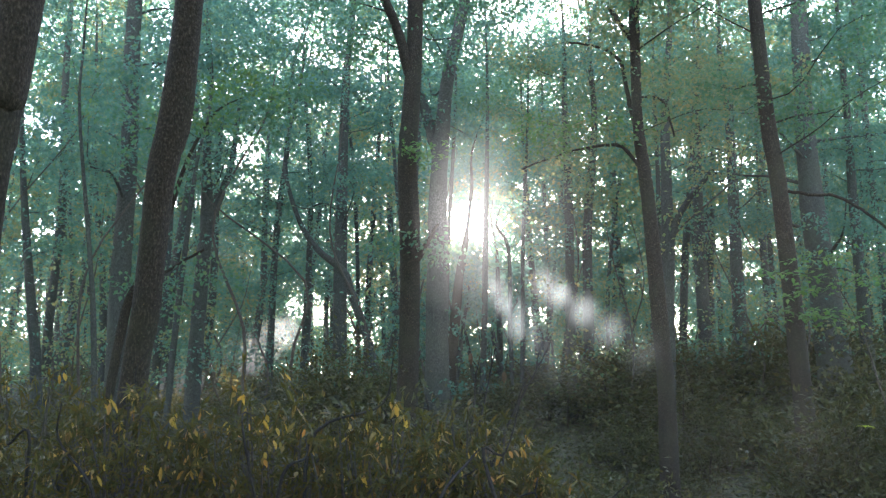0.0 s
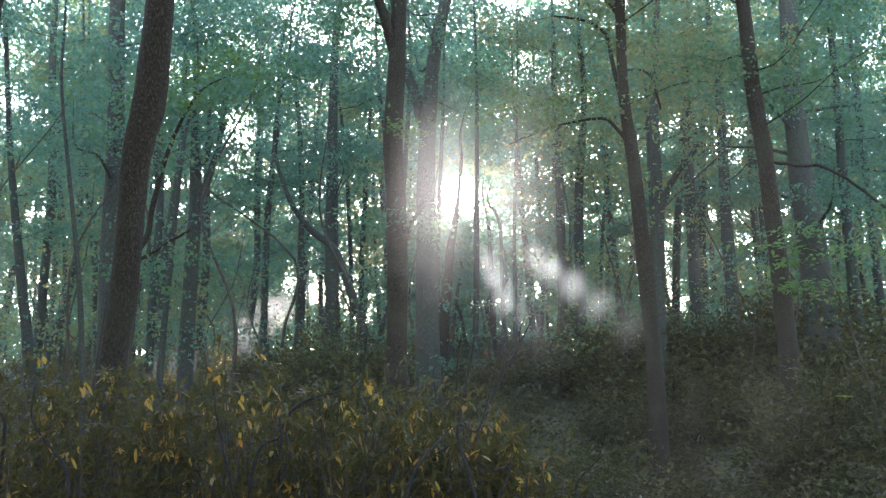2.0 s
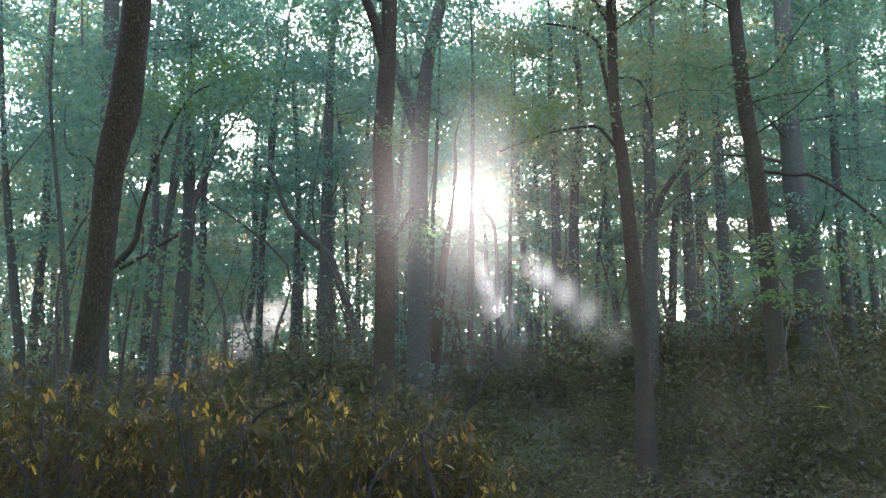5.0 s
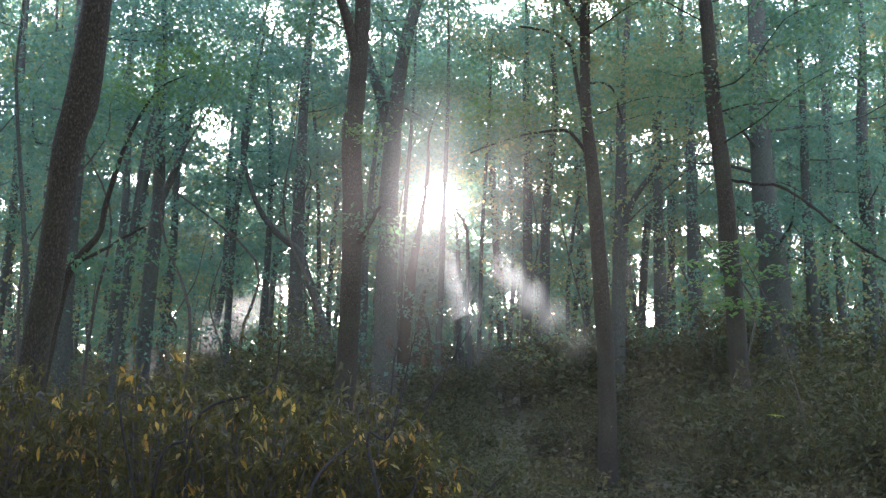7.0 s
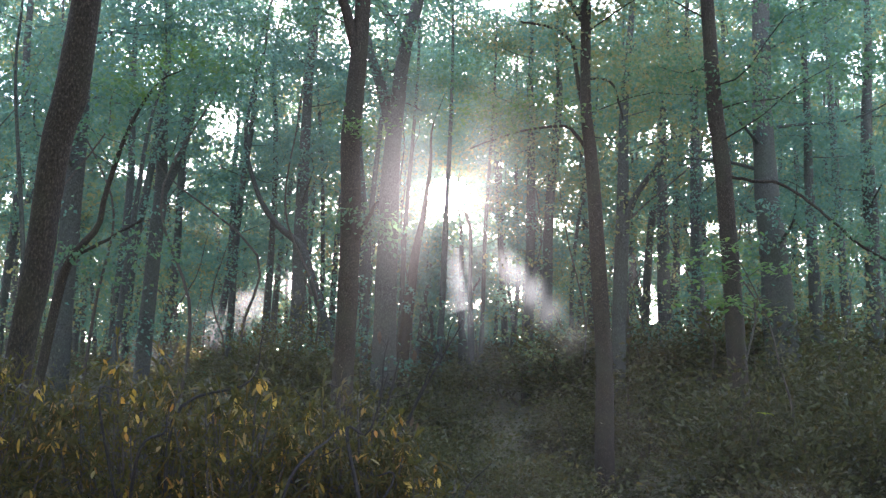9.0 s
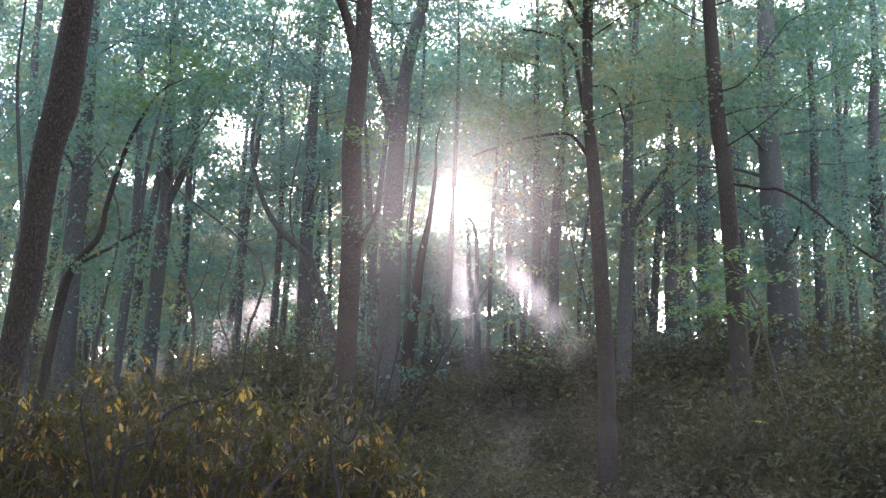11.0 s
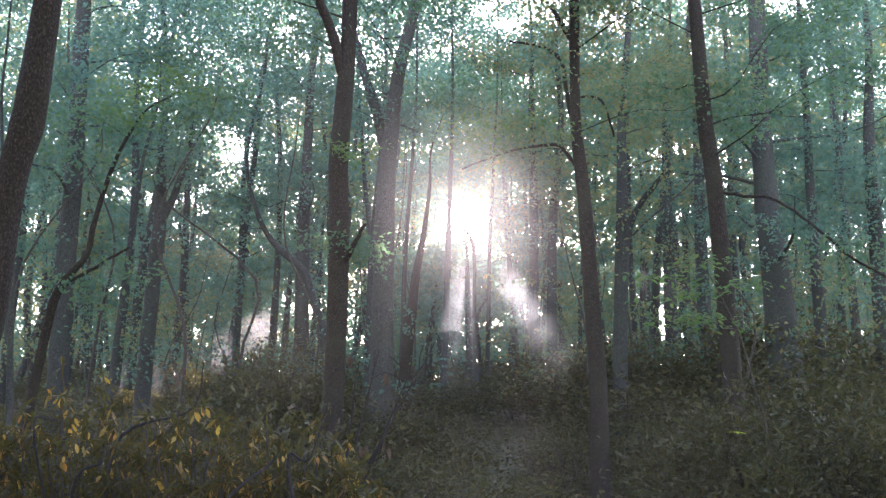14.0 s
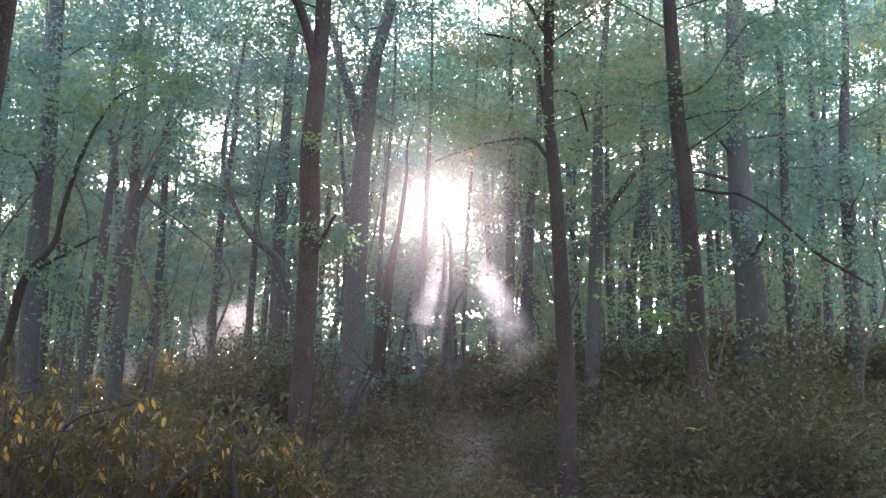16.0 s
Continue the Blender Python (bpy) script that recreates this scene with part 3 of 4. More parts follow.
for y, pts, low, seed, leaf in STANDS:
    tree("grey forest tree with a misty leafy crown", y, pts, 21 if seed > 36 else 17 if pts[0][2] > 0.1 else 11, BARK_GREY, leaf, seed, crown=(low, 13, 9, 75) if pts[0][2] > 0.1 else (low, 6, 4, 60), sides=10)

for y, x, r, dx, seed in ((29.5, -0.97, 0.11, 0.02, 90), (30.0, 1.1, 0.1, 0.12, 91), (31.5, 2.08, 0.07, -0.1, 92), (32.5, 2.42, 0.075, 0.08, 93), (27.5, 0.02, 0.075, 0.1, 94)):
    z = float(ground_z(x, y))
    tree("slim straight stem standing in the light of the low sun", y, [(x, z + 0.4, r), (x + dx * 0.6, z + 2.8, r * 0.9), (x + dx, z + 5.2, r * 0.8)], z + (6.5 if seed == 92 else 15), BARK_GREY, LEAF_HAZED, seed, crown=(z + (4 if seed == 92 else 9), 6, 6, 50), sides=9, slim=True)


def far_trees():
    """The closed forest up to the crest, and unseen woods added behind and beside the path to block skylight."""
    rng = np.random.default_rng(5)
    spots = []
    for _ in range(6000):
        y = rng.uniform(33, 66)
        x = rng.uniform(-0.52, 0.52) * (y + 3) + 0.8
        if any(abs(x - sx - y * math.tan(SUN_AZ)) < r * 0.7 + (0.35 if sx > 2 else 0) for sx, _, r in SHAFTS):
            continue
        if y < 44 and abs(math.degrees(math.atan2(x - 0.85, y)) + 9.2) < 1.7:
            continue
        if all((x - u) ** 2 + (y - w) ** 2 > 1.65 ** 2 for u, w in spots):
            spots.append((x, y))
        if len(spots) > 165:
            break
    for i, (x, y) in enumerate(spots):
        gz, r = float(ground_z(x, y)), rng.uniform(0.07, 0.17)
        a, b = rng.normal(0, 0.3, 2)
        low, top, bole, limbs = rng.choice((2.8, 4.0, 5.5)), rng.uniform(12, 17), 8.0, 12
        if abs(x - 0.85 - y * math.tan(SUN_AZ)) < 0.95 + 0.008 * y:
            # the young trees below the low sun end under its rays
            top = min(top, 1.66 + y * math.tan(SUN_EL) - gz - rng.uniform(0.6, 3.4))
            low, bole, limbs = min(low, 0.5 * top), 0.66 * top, 5
        if abs(x - 1.25 - y * math.tan(SUN_AZ)) < 0.5:
            top = min(top, 1.66 + y * math.tan(SUN_EL) - gz - rng.uniform(2.7, 3.6))
            low, bole = min(low, 0.5 * top), 0.66 * top
        tree("far forest tree with a slim grey trunk", y, [(x, gz + 0.4, r), (x + a, gz + 0.5 * bole, r * 0.85), (x + a + b, gz + bole, r * 0.7)], gz + top, BARK_GREY, LEAF_HAZED if i % 3 else LEAF_GOLD, 300 + i, crown=(gz + low, limbs, 5, 31), group="far forest", sides=6, size=(0.215, 0.14), slim=True)
    # out of view: added trees that cut the light from the sides and behind
    beside = []
    for _ in range(1500):
        y = rng.uniform(-22, 30)
        x = rng.uniform(-26, 28)
        if abs(x - 0.85) < (4.5 + 0.55 * y if y > -2 else 1.5 if y > -6 else 0):
            continue
        if all((x - u) ** 2 + (y - w) ** 2 > 3.3 ** 2 for u, w in beside):
            beside.append((x, y))
    pieces, p = [], []
    for x, y in beside:
        gz, r = float(ground_z(x, y)), rng.uniform(0.1, 0.18)
        line = spline([(x, y, gz - 0.1, r), (x + rng.normal(0, 0.2), y, gz + 5, r * 0.8), (x + rng.normal(0, 0.4), y, gz + 14, r * 0.2)], 8)
        pieces.append(tube(line, 6, rng, 0.05, 0.4))
        c = np.array((x, y, gz)) + rng.normal(0, 1, (40, 3)) * (1.5, 1.5, 0) + np.stack([np.zeros(40), np.zeros(40), rng.uniform(1, 15, 40)], -1)
        p.append((c[:, None] + rng.normal(0, 1, (40, 7, 3)) * (0.6, 0.6, 0.25)).reshape(-1, 3))
    v, q = joined(pieces)
    tagged(new("unseen_blocker_trunks", mesh_of("unseen_blocker_trunks", v, q, BARK_GREY, True)), "unseen grey trunks added around the path to block skylight", "woods", "", "stuff")
    p = np.vstack(p)
    p = p[(np.abs(p[:, 0] - 0.85) > 3.2 + 0.5 * np.clip(p[:, 1], 0, None)) | (p[:, 1] < -3.5)]
    v, q = leaf_cloud(p, rng.normal(0, 1, p.shape), rng, 0.66, 0.46, 0.8)
    tagged(new("foliage_beside_the_path", mesh_of("foliage_beside_the_path", v, q, LEAF_HAZED)), "unseen green foliage added around the path to block skylight", "woods", "", "stuff")


far_trees()


def far_woods():
    """Woods on the slope behind the crest, too far off to tell their trees apart."""
    rng = np.random.default_rng(51)
    n = 20000
    y = rng.uniform(70, 115, n)
    c = np.stack([rng.uniform(-0.5, 0.5, n) * y + 0.8, y, 1.6 + y * np.where(rng.uniform(0, 1, n) < 0.36, rng.uniform(0.06, 0.2, n), rng.uniform(0.06, 0.5, n))], -1)
    m = 900
    y = rng.uniform(70, 115, m)
    near_sun = np.stack([0.8 + y * rng.normal(0.02, 0.035, m), y, 1.6 + y * rng.uniform(0.254, 0.4, m)], -1)
    y2 = rng.uniform(70, 115, m)
    aside = np.stack([0.8 + y2 * rng.uniform(0.2, 0.52, m), y2, 1.6 + y2 * rng.uniform(0.26, 0.48, m)], -1)
    c, n = np.vstack([c, near_sun, aside]), n + 2 * m
    k = 20
    p = (c[:, None] + rng.normal(0, 1, (n, k, 3)) * (1.1, 1.1, 0.4)).reshape(-1, 3)
    p = p[sun_gap(p, rng, 0.5) & light_gaps(p, rng, 0.4) & sky_holes(p, rng, 0.14)]
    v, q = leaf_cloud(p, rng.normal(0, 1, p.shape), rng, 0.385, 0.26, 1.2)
    tagged(new("far_woods", mesh_of("far_woods", v, q, LEAF_HAZED)), "far green woods behind the crest with haze in their colour", "woods", "", "stuff")


far_woods()


def saplings():
    """Young leafy trees between the trunks, up to the crest."""
    rng = np.random.default_rng(31)
    spots = []
    for _ in range(6000):
        y = rng.uniform(24, 60)
        x = rng.uniform(-0.5, 0.5) * (y + 3) + 0.8
        if -0.6 < x - y * math.tan(SUN_AZ) < 3.8 and y < 33:
            continue
        if y < 44 and abs(math.degrees(math.atan2(x - 0.85, y)) + 9.2) < 2.2:
            continue
        if all((x - u) ** 2 + (y - w) ** 2 > 1.9 ** 2 for u, w in spots):
            spots.append((x, y))
        if len(spots) > 105:
            break
    for i, (x, y) in enumerate(spots):
        gz, r = float(ground_z(x, y)), rng.uniform(0.018, 0.035)
        a, b, top = rng.normal(0, 0.2), rng.normal(0, 0.35), rng.uniform(3.4, 6.5)
        tree("young understory tree with light green leaves", y, [(x, gz + 0.3, r), (x + a, gz + 0.35 * top, r * 0.8), (x + b, gz + 0.65 * top, r * 0.5)], gz + top, TWIG, LEAF_GOLD if i % 2 else LEAF_HAZED, 500 + i, crown=(gz + 0.7, 6, 5, 28), group="understory saplings", name="sapling", sides=5, size=(0.13, 0.085), slim=True)


saplings()


# ---- undergrowth ----
def thicket(seed, width, height, leaves, leaf, size=(0.085, 0.04)):
    """One broad-leaved shrub at the origin: stems and a ragged dome of leaves in tiers."""
    rng = np.random.default_rng(seed)
    root = thing("shrub", (0, 0, 0), "dark green woodland shrub with dense small leaves", "shrub", "undergrowth shrubs")
    stems, places, ways = [], [], []
    for _ in range(11):
        a, f = rng.uniform(0, 6.28), rng.uniform(0.3, 1.0)
        h = height * rng.uniform(0.75, 1.08) * (1.05 - 0.4 * f)
        e = np.array((math.cos(a) * width * f, math.sin(a) * width * f, h))
        l = spline([(0.05 * e[0], 0.05 * e[1], -0.1, 0.022), (0.35 * e[0], 0.35 * e[1], h * 0.5, 0.015), (0.8 * e[0], 0.8 * e[1], h * 0.85, 0.009), (*e, 0.004)], 9)
        stems.append(tube(l, 5, rng))
        k = leaves // 11
        s = rng.uniform(0.2, 1.0, k) ** 0.7
        c = l[np.clip((s * 8).astype(int), 0, 8), :3]
        spread = rng.normal(0, 1, (k, 3)) * (0.33 * width, 0.33 * width, 0.13 * height)
        places.append(c + spread), ways.append(spread * (1, 1, 0.3) + (0, 0, 0.1))
    for v, q in stems[::3] if height > 0.8 else stems[::5]:
        part("stem", mesh_of("stem", v, q, TWIG), root)
    p, o = np.vstack(places), np.vstack(ways)
    p[:, 2] = np.clip(p[:, 2], 0.05, None)
    v, q = leaf_cloud(p, o / (np.linalg.norm(o, axis=1)[:, None] + 1e-6), rng, *size, 0.7)
    part("foliage", mesh_of("foliage", v, q, leaf), root)
    return root


def undergrowth():
    rng = np.random.default_rng(9)
    models = [thicket(40 + i, rng.uniform(0.8, 1.1), rng.uniform(1.1, 1.5), 2150, LEAF_BUSH, (0.078, 0.034)) for i in range(5)]
    far_models = [thicket(50 + i, rng.uniform(0.8, 1.1), rng.uniform(1.1, 1.5), 1450, LEAF_BUSH, (0.11, 0.05)) for i in range(4)]
    spots = []
    for y0, y1, n, gap in ((9.6, 14, 24, 1.0), (14, 24, 60, 1.15), (24, 46, 110, 1.5)):
        made = 0
        for _ in range(4000):
            y = rng.uniform(y0, y1)
            x = rng.uniform(-0.5, 0.5) * (y + 2) + 0.85
            if all((x - u) ** 2 + (y - w) ** 2 > gap ** 2 for u, w in spots):
                spots.append((x, y))
                made += 1
            if made >= n:
                break
    for i, (x, y) in enumerate(spots):
        s = rng.uniform(0.8, 1.15) * (1.0 if y < 24 else 1.25)
        sz = s * (0.95 if y < 14 else 0.62 if y < 24 else 0.55) * rng.choice((0.75, 0.95, 1.1, 1.6))
        if x > 2.2 and 22.5 < y < 34:
            s *= 1.45
            sz = s * rng.uniform(0.6, 1.1)
        elif y < 22 and x > 0.6:
            sz = s * (0.95 if y < 14 else 1.2) * rng.uniform(0.8, 1.2)
            if abs(x - 0.85 - 0.1667 * y) < 0.87 * (1 - y / 19.4) + 0.6:
                sz = 0.42 * s
        m = Matrix.Translation((x, y, float(ground_z(x, y)))) @ Matrix.Rotation(rng.uniform(0, 6.28), 4, "Z") @ Matrix.Diagonal((s, s, sz, 1))
        if y > 22 and far_models:
            far_models.append(far_models.pop(0)) if i % 3 else None
            copy_thing(far_models[0], m)
        elif i < 5:
            models[i].matrix_basis = m
        else:
            copy_thing(models[i % 5], m)
    for k, m in enumerate(far_models):
        x, y = -9 + 6 * k, 46.5
        m.location = (x, y, float(ground_z(x, y)))


undergrowth()


def low_cover():
    """Knee-high leafy plants that close the ground between the shrubs."""
    rng = np.random.default_rng(19)
    models = [thicket(60 + i, 0.66, 0.5, 1100, LEAF_BUSH, (0.058, 0.03)) for i in range(4)]
    for m in models:
        tagged(m, "knee-high leafy plants covering the forest floor", "plant", "low cover")
    spots = []
    for _ in range(9000):
        y = rng.uniform(11, 24)
        x = rng.uniform(0.2, 3.4 + 0.28 * y) if rng.uniform() < 0.75 else rng.uniform(-0.45 * y, 0.2)
        if all((x - u) ** 2 + (y - w) ** 2 > 0.72 ** 2 for u, w in spots):
            spots.append((x, y))
        if len(spots) > 62:
            break
    for i, (x, y) in enumerate(spots):
        k = rng.uniform(0.85, 1.2) * rng.choice((0.9, 1.0, 1.15, 1.3, 1.5) if abs(x - 3.4) > 0.8 else (0.8, 1.0, 1.2))
        m = Matrix.Translation((x, y, float(ground_z(x, y)))) @ Matrix.Rotation(rng.uniform(0, 6.28), 4, "Z") @ Matrix.Diagonal((k, k, k * rng.uniform(0.8, 1.15), 1))
        if i < 4:
            models[i].matrix_basis = m
        else:
            copy_thing(models[i % 4], m)


low_cover()


def long_leaf(n, length, width, droop):
    """Verts and quads of one leathery leaf along +x, folded at its rib."""
    t = np.linspace(0, 1, n)
    w = width * 0.5 * np.sin(np.pi * np.clip(t * 0.96 + 0.03, 0, 1)) ** 0.8 + 0.001
    x, z = t * length, -droop * length * t ** 2
    v = np.stack([np.stack([x, w, z + w * 0.25], -1), np.stack([x, 0 * w, z], -1), np.stack([x, -w, z + w * 0.25], -1)], 1).reshape(-1, 3)
    i = np.arange(n - 1) * 3
    q = np.concatenate([np.stack([i, i + 1, i + 4, i + 3], -1), np.stack([i + 1, i + 2, i + 5, i + 4], -1)])
    return v, q


def turned(v, yaw, pitch):
    c, s = math.cos(pitch), math.sin(pitch)
    v = v @ np.array([[c, 0, s], [0, 1, 0], [-s, 0, c]])
    c, s = math.cos(yaw), math.sin(yaw)
    return v @ np.array([[c, s, 0], [-s, c, 0], [0, 0, 1]])


def whorl_meshes(rng):
    green, yellow = [], []
    for i in range(6):
        pieces = []
        n = rng.integers(7, 11)
        for k in range(n):
            v, q = long_leaf(4, rng.uniform(0.07, 0.12), rng.uniform(0.013, 0.021), rng.uniform(0.05, 0.9))
            pieces.append((turned(v, k * 2.4 + rng.normal(0, 0.5), rng.uniform(-0.5, 1.3)), q))
        stalk = tube(np.array([(0, 0, -0.14, 0.005), (0.01, 0, -0.05, 0.005), (0, 0, 0.01, 0.004)]), 5, rng)
        v, q = joined(pieces + [stalk])
        green.append(mesh_of("leaf_whorl", v, q, LEAF_RHODO))
    for i in range(5):
        v, q = long_leaf(5, rng.uniform(0.06, 0.1), rng.uniform(0.02, 0.034), 0.15)
        v = turned(v, 0, -rng.uniform(0.8, 1.45))
        yellow.append(mesh_of("yellow_leaf", v, q, LEAF_YELLOW))
    return green, yellow


def rhododendrons():
    rng = np.random.default_rng(21)
    green, yellow = whorl_meshes(rng)
    for bx, by, width, height, count in ((-3.6, 9.6, 0.9, 2.15, 190), (-2.35, 7.9, 0.75, 2.03, 300), (-1.35, 8.3, 0.85, 2.17, 330), (-0.5, 8.0, 0.75, 1.95, 310), (0.25, 8.4, 0.7, 1.82, 270), (0.72, 8.05, 0.5, 1.5, 180), (-2.9, 7.2, 0.6, 1.6, 150)):
        gz = float(ground_z(bx, by))
        root = thing("rhododendron", (bx, by, gz), "rhododendron bush with leathery leaf whorls and yellowing leaves", "shrub", "rhododendron bushes")
        stems, fill = [], []
        for i in range(count):
            a = rng.uniform(0, 6.283)
            e = math.asin(rng.uniform(0.05, 1.0))
            f = rng.uniform(0.78, 1.08)
            p = np.array((math.cos(a) * math.cos(e) * width * f, math.sin(a) * math.cos(e) * width * f, 0.35 * height + math.sin(e) * 0.65 * height * f))
            p += rng.normal(0, 0.05, 3)
            w = part("leaf_whorl", green[rng.integers(6)], root)
            s = rng.uniform(0.65, 1.1)
            w.matrix_basis = Matrix.Translation(p) @ Euler((-0.6 * math.sin(a) * math.cos(e) + rng.normal(0, 0.2), 0.6 * math.cos(a) * math.cos(e) + rng.normal(0, 0.2), rng.uniform(0, 6.28))).to_matrix().to_4x4() @ Matrix.Scale(s, 4)
            if rng.uniform() < (0.3 if bx > -2.6 else 0.1):
                for _ in range(rng.integers(2, 5)):
                    o = part("yellow_leaf", yellow[rng.integers(5)], root, "hanging yellow-orange leaf")
                    o.matrix_basis = Matrix.Translation(p + rng.normal(0, 0.02, 3) - (0, 0, 0.02)) @ Euler((rng.normal(0, 0.35), rng.normal(0, 0.35), rng.uniform(0, 6.28))).to_matrix().to_4x4() @ Matrix.Scale(rng.uniform(0.6, 1.15), 4)
            if i % 4 == 0:
                mid = p * (0.55, 0.55, 0.5) + rng.normal(0, 0.05, 3)
                stems.append(tube(spline([(p[0] * 0.1, p[1] * 0.1, -0.1, 0.02), (*mid, 0.013), (*(p - (0, 0, 0.1)), 0.006)], 8), 6, rng))
            k = 14
            fill.append(p * rng.uniform(0.45, 0.95, (k, 1)) + rng.normal(0, 0.06, (k, 3)))
        for v, q in stems:
            part("stem", mesh_of("stem", v, q, TWIG, True), root)
        for i in range(2):
            # old crooked boughs that show between the leaves on the open side
            a = rng.uniform(3.5, 5.9)
            x1, y1 = math.cos(a) * width, math.sin(a) * width
            h = height * rng.uniform(0.8, 1.12)
            kink = rng.normal(0, 0.15, (3, 3))
            way = [(0.3 * x1, 0.3 * y1, -0.05, 0.02), (*(np.array((0.75 * x1, 0.8 * y1, 0.4 * h)) + kink[0]), 0.016), (*(np.array((0.9 * x1, 1.0 * y1, 0.68 * h)) + kink[1]), 0.012), (*(np.array((1.15 * x1, 1.02 * y1, 0.86 * h)) + kink[2]), 0.008), (1.35 * x1, 0.95 * y1, h, 0.004)]
            v, q = tube(spline(way, 22), 6, rng, 0.1)
            part("bough", mesh_of("bough", v, q, DEAD_WOOD, True), root, "bare crooked dark bough")
        f = np.vstack(fill)
        v, q = leaf_cloud(f, rng.normal(0, 1, f.shape), rng, 0.09, 0.02, 0.7)
        part("inner_foliage", mesh_of("inner_foliage", v, q, LEAF_RHODO), root, "", "stuff")


rhododendrons()


# ---- single plants and small things ----
def fine_stems():
    """Thin crooked young stems with bare twigs and few leaves, between the trunks."""
    rng = np.random.default_rng(61)
    spots = [(-8.2, 20), (-7.6, 26), (-6.4, 19.5), (-5.0, 29), (-4.2, 21.5), (-3.4, 24.5), (-2.2, 25.5), (-1.4, 31), (0.3, 29.5), (-0.3, 32), (3.5, 29.5), (4.1, 33), (5.0, 29), (6.0, 27.5), (6.9, 30), (7.6, 26), (9.8, 29.5), (11.2, 24), (-9.8, 28), (-3.0, 32.5), (7.3, 22.5), (10.4, 21.5), (-6.9, 31)]
    for i, (x, y) in enumerate(spots):
        gz, r, top = float(ground_z(x, y)), rng.uniform(0.018, 0.045), rng.uniform(5, 9.5)
        a, b, c = rng.normal(0, 0.3), rng.normal(0, 0.5), rng.normal(0, 0.8)
        tree("thin crooked young stem with sparse leaves", y, [(x, gz + 0.3, r), (x + a, gz + 0.3 * top, r * 0.85), (x + b, gz + 0.55 * top, r * 0.65), (x + c, gz + 0.8 * top, r * 0.45)], gz + top, TWIG, LEAF_HAZED, 700 + i, crown=(gz + 1.6, 8, 2, 14), group="young stems", name="young_stem", sides=6)


fine_stems()


def clump(place, seed, width, height, leaves, leaf, size, label):
    """A shrub of its own at its place."""
    root = thicket(seed, width, height, leaves, leaf, size)
    root.location = (*place, float(ground_z(*place)))
    tagged(root, label)


for i, (x, y, w, h) in enumerate(((-2.75, 20.6, 0.9, 2.3), (-1.9, 21.2, 0.9, 2.8), (-1.2, 20.4, 0.7, 2.3), (0.6, 20.5, 0.7, 1.2))):
    clump((x, y), 800 + i, w, h, 2600, LEAF_BUSH, (0.11, 0.05), "tall dark laurel thicket with narrow leaves")
for i, (x, y, w, h) in enumerate(((4.2, 11.9, 0.7, 2.2), (4.95, 12.2, 0.9, 2.55), (5.9, 12.0, 0.8, 2.6), (4.6, 10.6, 0.55, 1.65), (5.4, 10.9, 0.7, 2.1))):
    clump((x, y), 820 + i, w, h, 3600, LEAF_BUSH, (0.095, 0.036), "dense dark mountain laurel bush with narrow leaves")


def lime_sprig():
    rng = np.random.default_rng(3)
    root = thing("sprig", (4.35, 11.15, 2.1), "bright yellow-green young leaf sprig on a laurel bush", "plant")
    v, q = tube(np.array([(-0.02, 0.5, -0.5, 0.006), (-0.01, 0.3, -0.15, 0.005), (0, 0, 0.0, 0.004)]), 5, rng)
    part("stem", mesh_of("stem", v, q, TWIG), root)
    for k in range(6):
        v, q = long_leaf(5, rng.uniform(0.07, 0.11), 0.035, 0.3)
        part("leaf", mesh_of("leaf", turned(v, k * 1.05 + rng.normal(0, 0.15), rng.uniform(0.0, 0.5)), q, LEAF_LIME), root)


lime_sprig()


def arching_sapling():
    """A slim leaning maple stem with flat leaf sprays on its side twigs."""
    rng = np.random.default_rng(4)
    y = 11.4
    spray_leaves = []
    for k in range(4):
        v, q = long_leaf(5, rng.uniform(0.06, 0.09), rng.uniform(0.034, 0.05), rng.uniform(0.1, 0.35))
        spray_leaves.append(mesh_of("leaf", v, q, LEAF_SPRAY))
    base = Vector((4.75, y, float(ground_z(4.75, y))))
    off = np.array((*base, 0))
    root = thing("sapling", base, "slim leaning maple sapling with flat sprays of green leaves", "sapling")
    stem = spline([(*base, 0.016), (SAP[3][0], y, SAP[3][1], 0.014), (SAP[2][0], y, SAP[2][1], 0.012), (SAP[1][0], y, SAP[1][1], 0.01), (SAP[0][0], y + 0.05, SAP[0][1], 0.008), (SAP[0][0] - 0.25, y + 0.1, SAP[0][1] + 0.55, 0.004)], 26)
    v, q = tube(stem - off, 7, rng)
    part("stem", mesh_of("stem", v, q, TWIG, True), root)
    for k, (x, z, dy) in enumerate(((3.4, 3.72, -0.2), (3.6, 3.3, 0.15), (3.9, 3.25, -0.35), (3.75, 3.55, 0.3), (4.7, 3.65, 0.1), (4.0, 3.9, 0.0))):
        i = int(np.argmin(np.abs(stem[:, 2] - (z - 0.1))))
        a = stem[i]
        l = spline([(*a[:3], 0.005), ((a[0] + x) / 2, y + dy * 0.5, (a[2] + z) / 2 + 0.08, 0.004), (x, y + dy, z, 0.002)], 10)
        v, q = tube(l - off, 5, rng)
        twig = part("twig", mesh_of("twig", v, q, TWIG), root)
        for _ in range(58):
            p = l[rng.integers(2, 10), :3] + rng.normal(0, 1, 3) * (0.17, 0.17, 0.025)
            leaf = part("leaf", spray_leaves[rng.integers(4)], twig)
            leaf.matrix_basis = Matrix.Translation(p - off[:3]) @ Euler((rng.normal(0, 0.22), rng.normal(0, 0.22), rng.uniform(0, 6.28))).to_matrix().to_4x4()


SAP = ((4.41, 3.39), (4.52, 3.06), (4.63, 2.58), (4.76, 1.93))
arching_sapling()


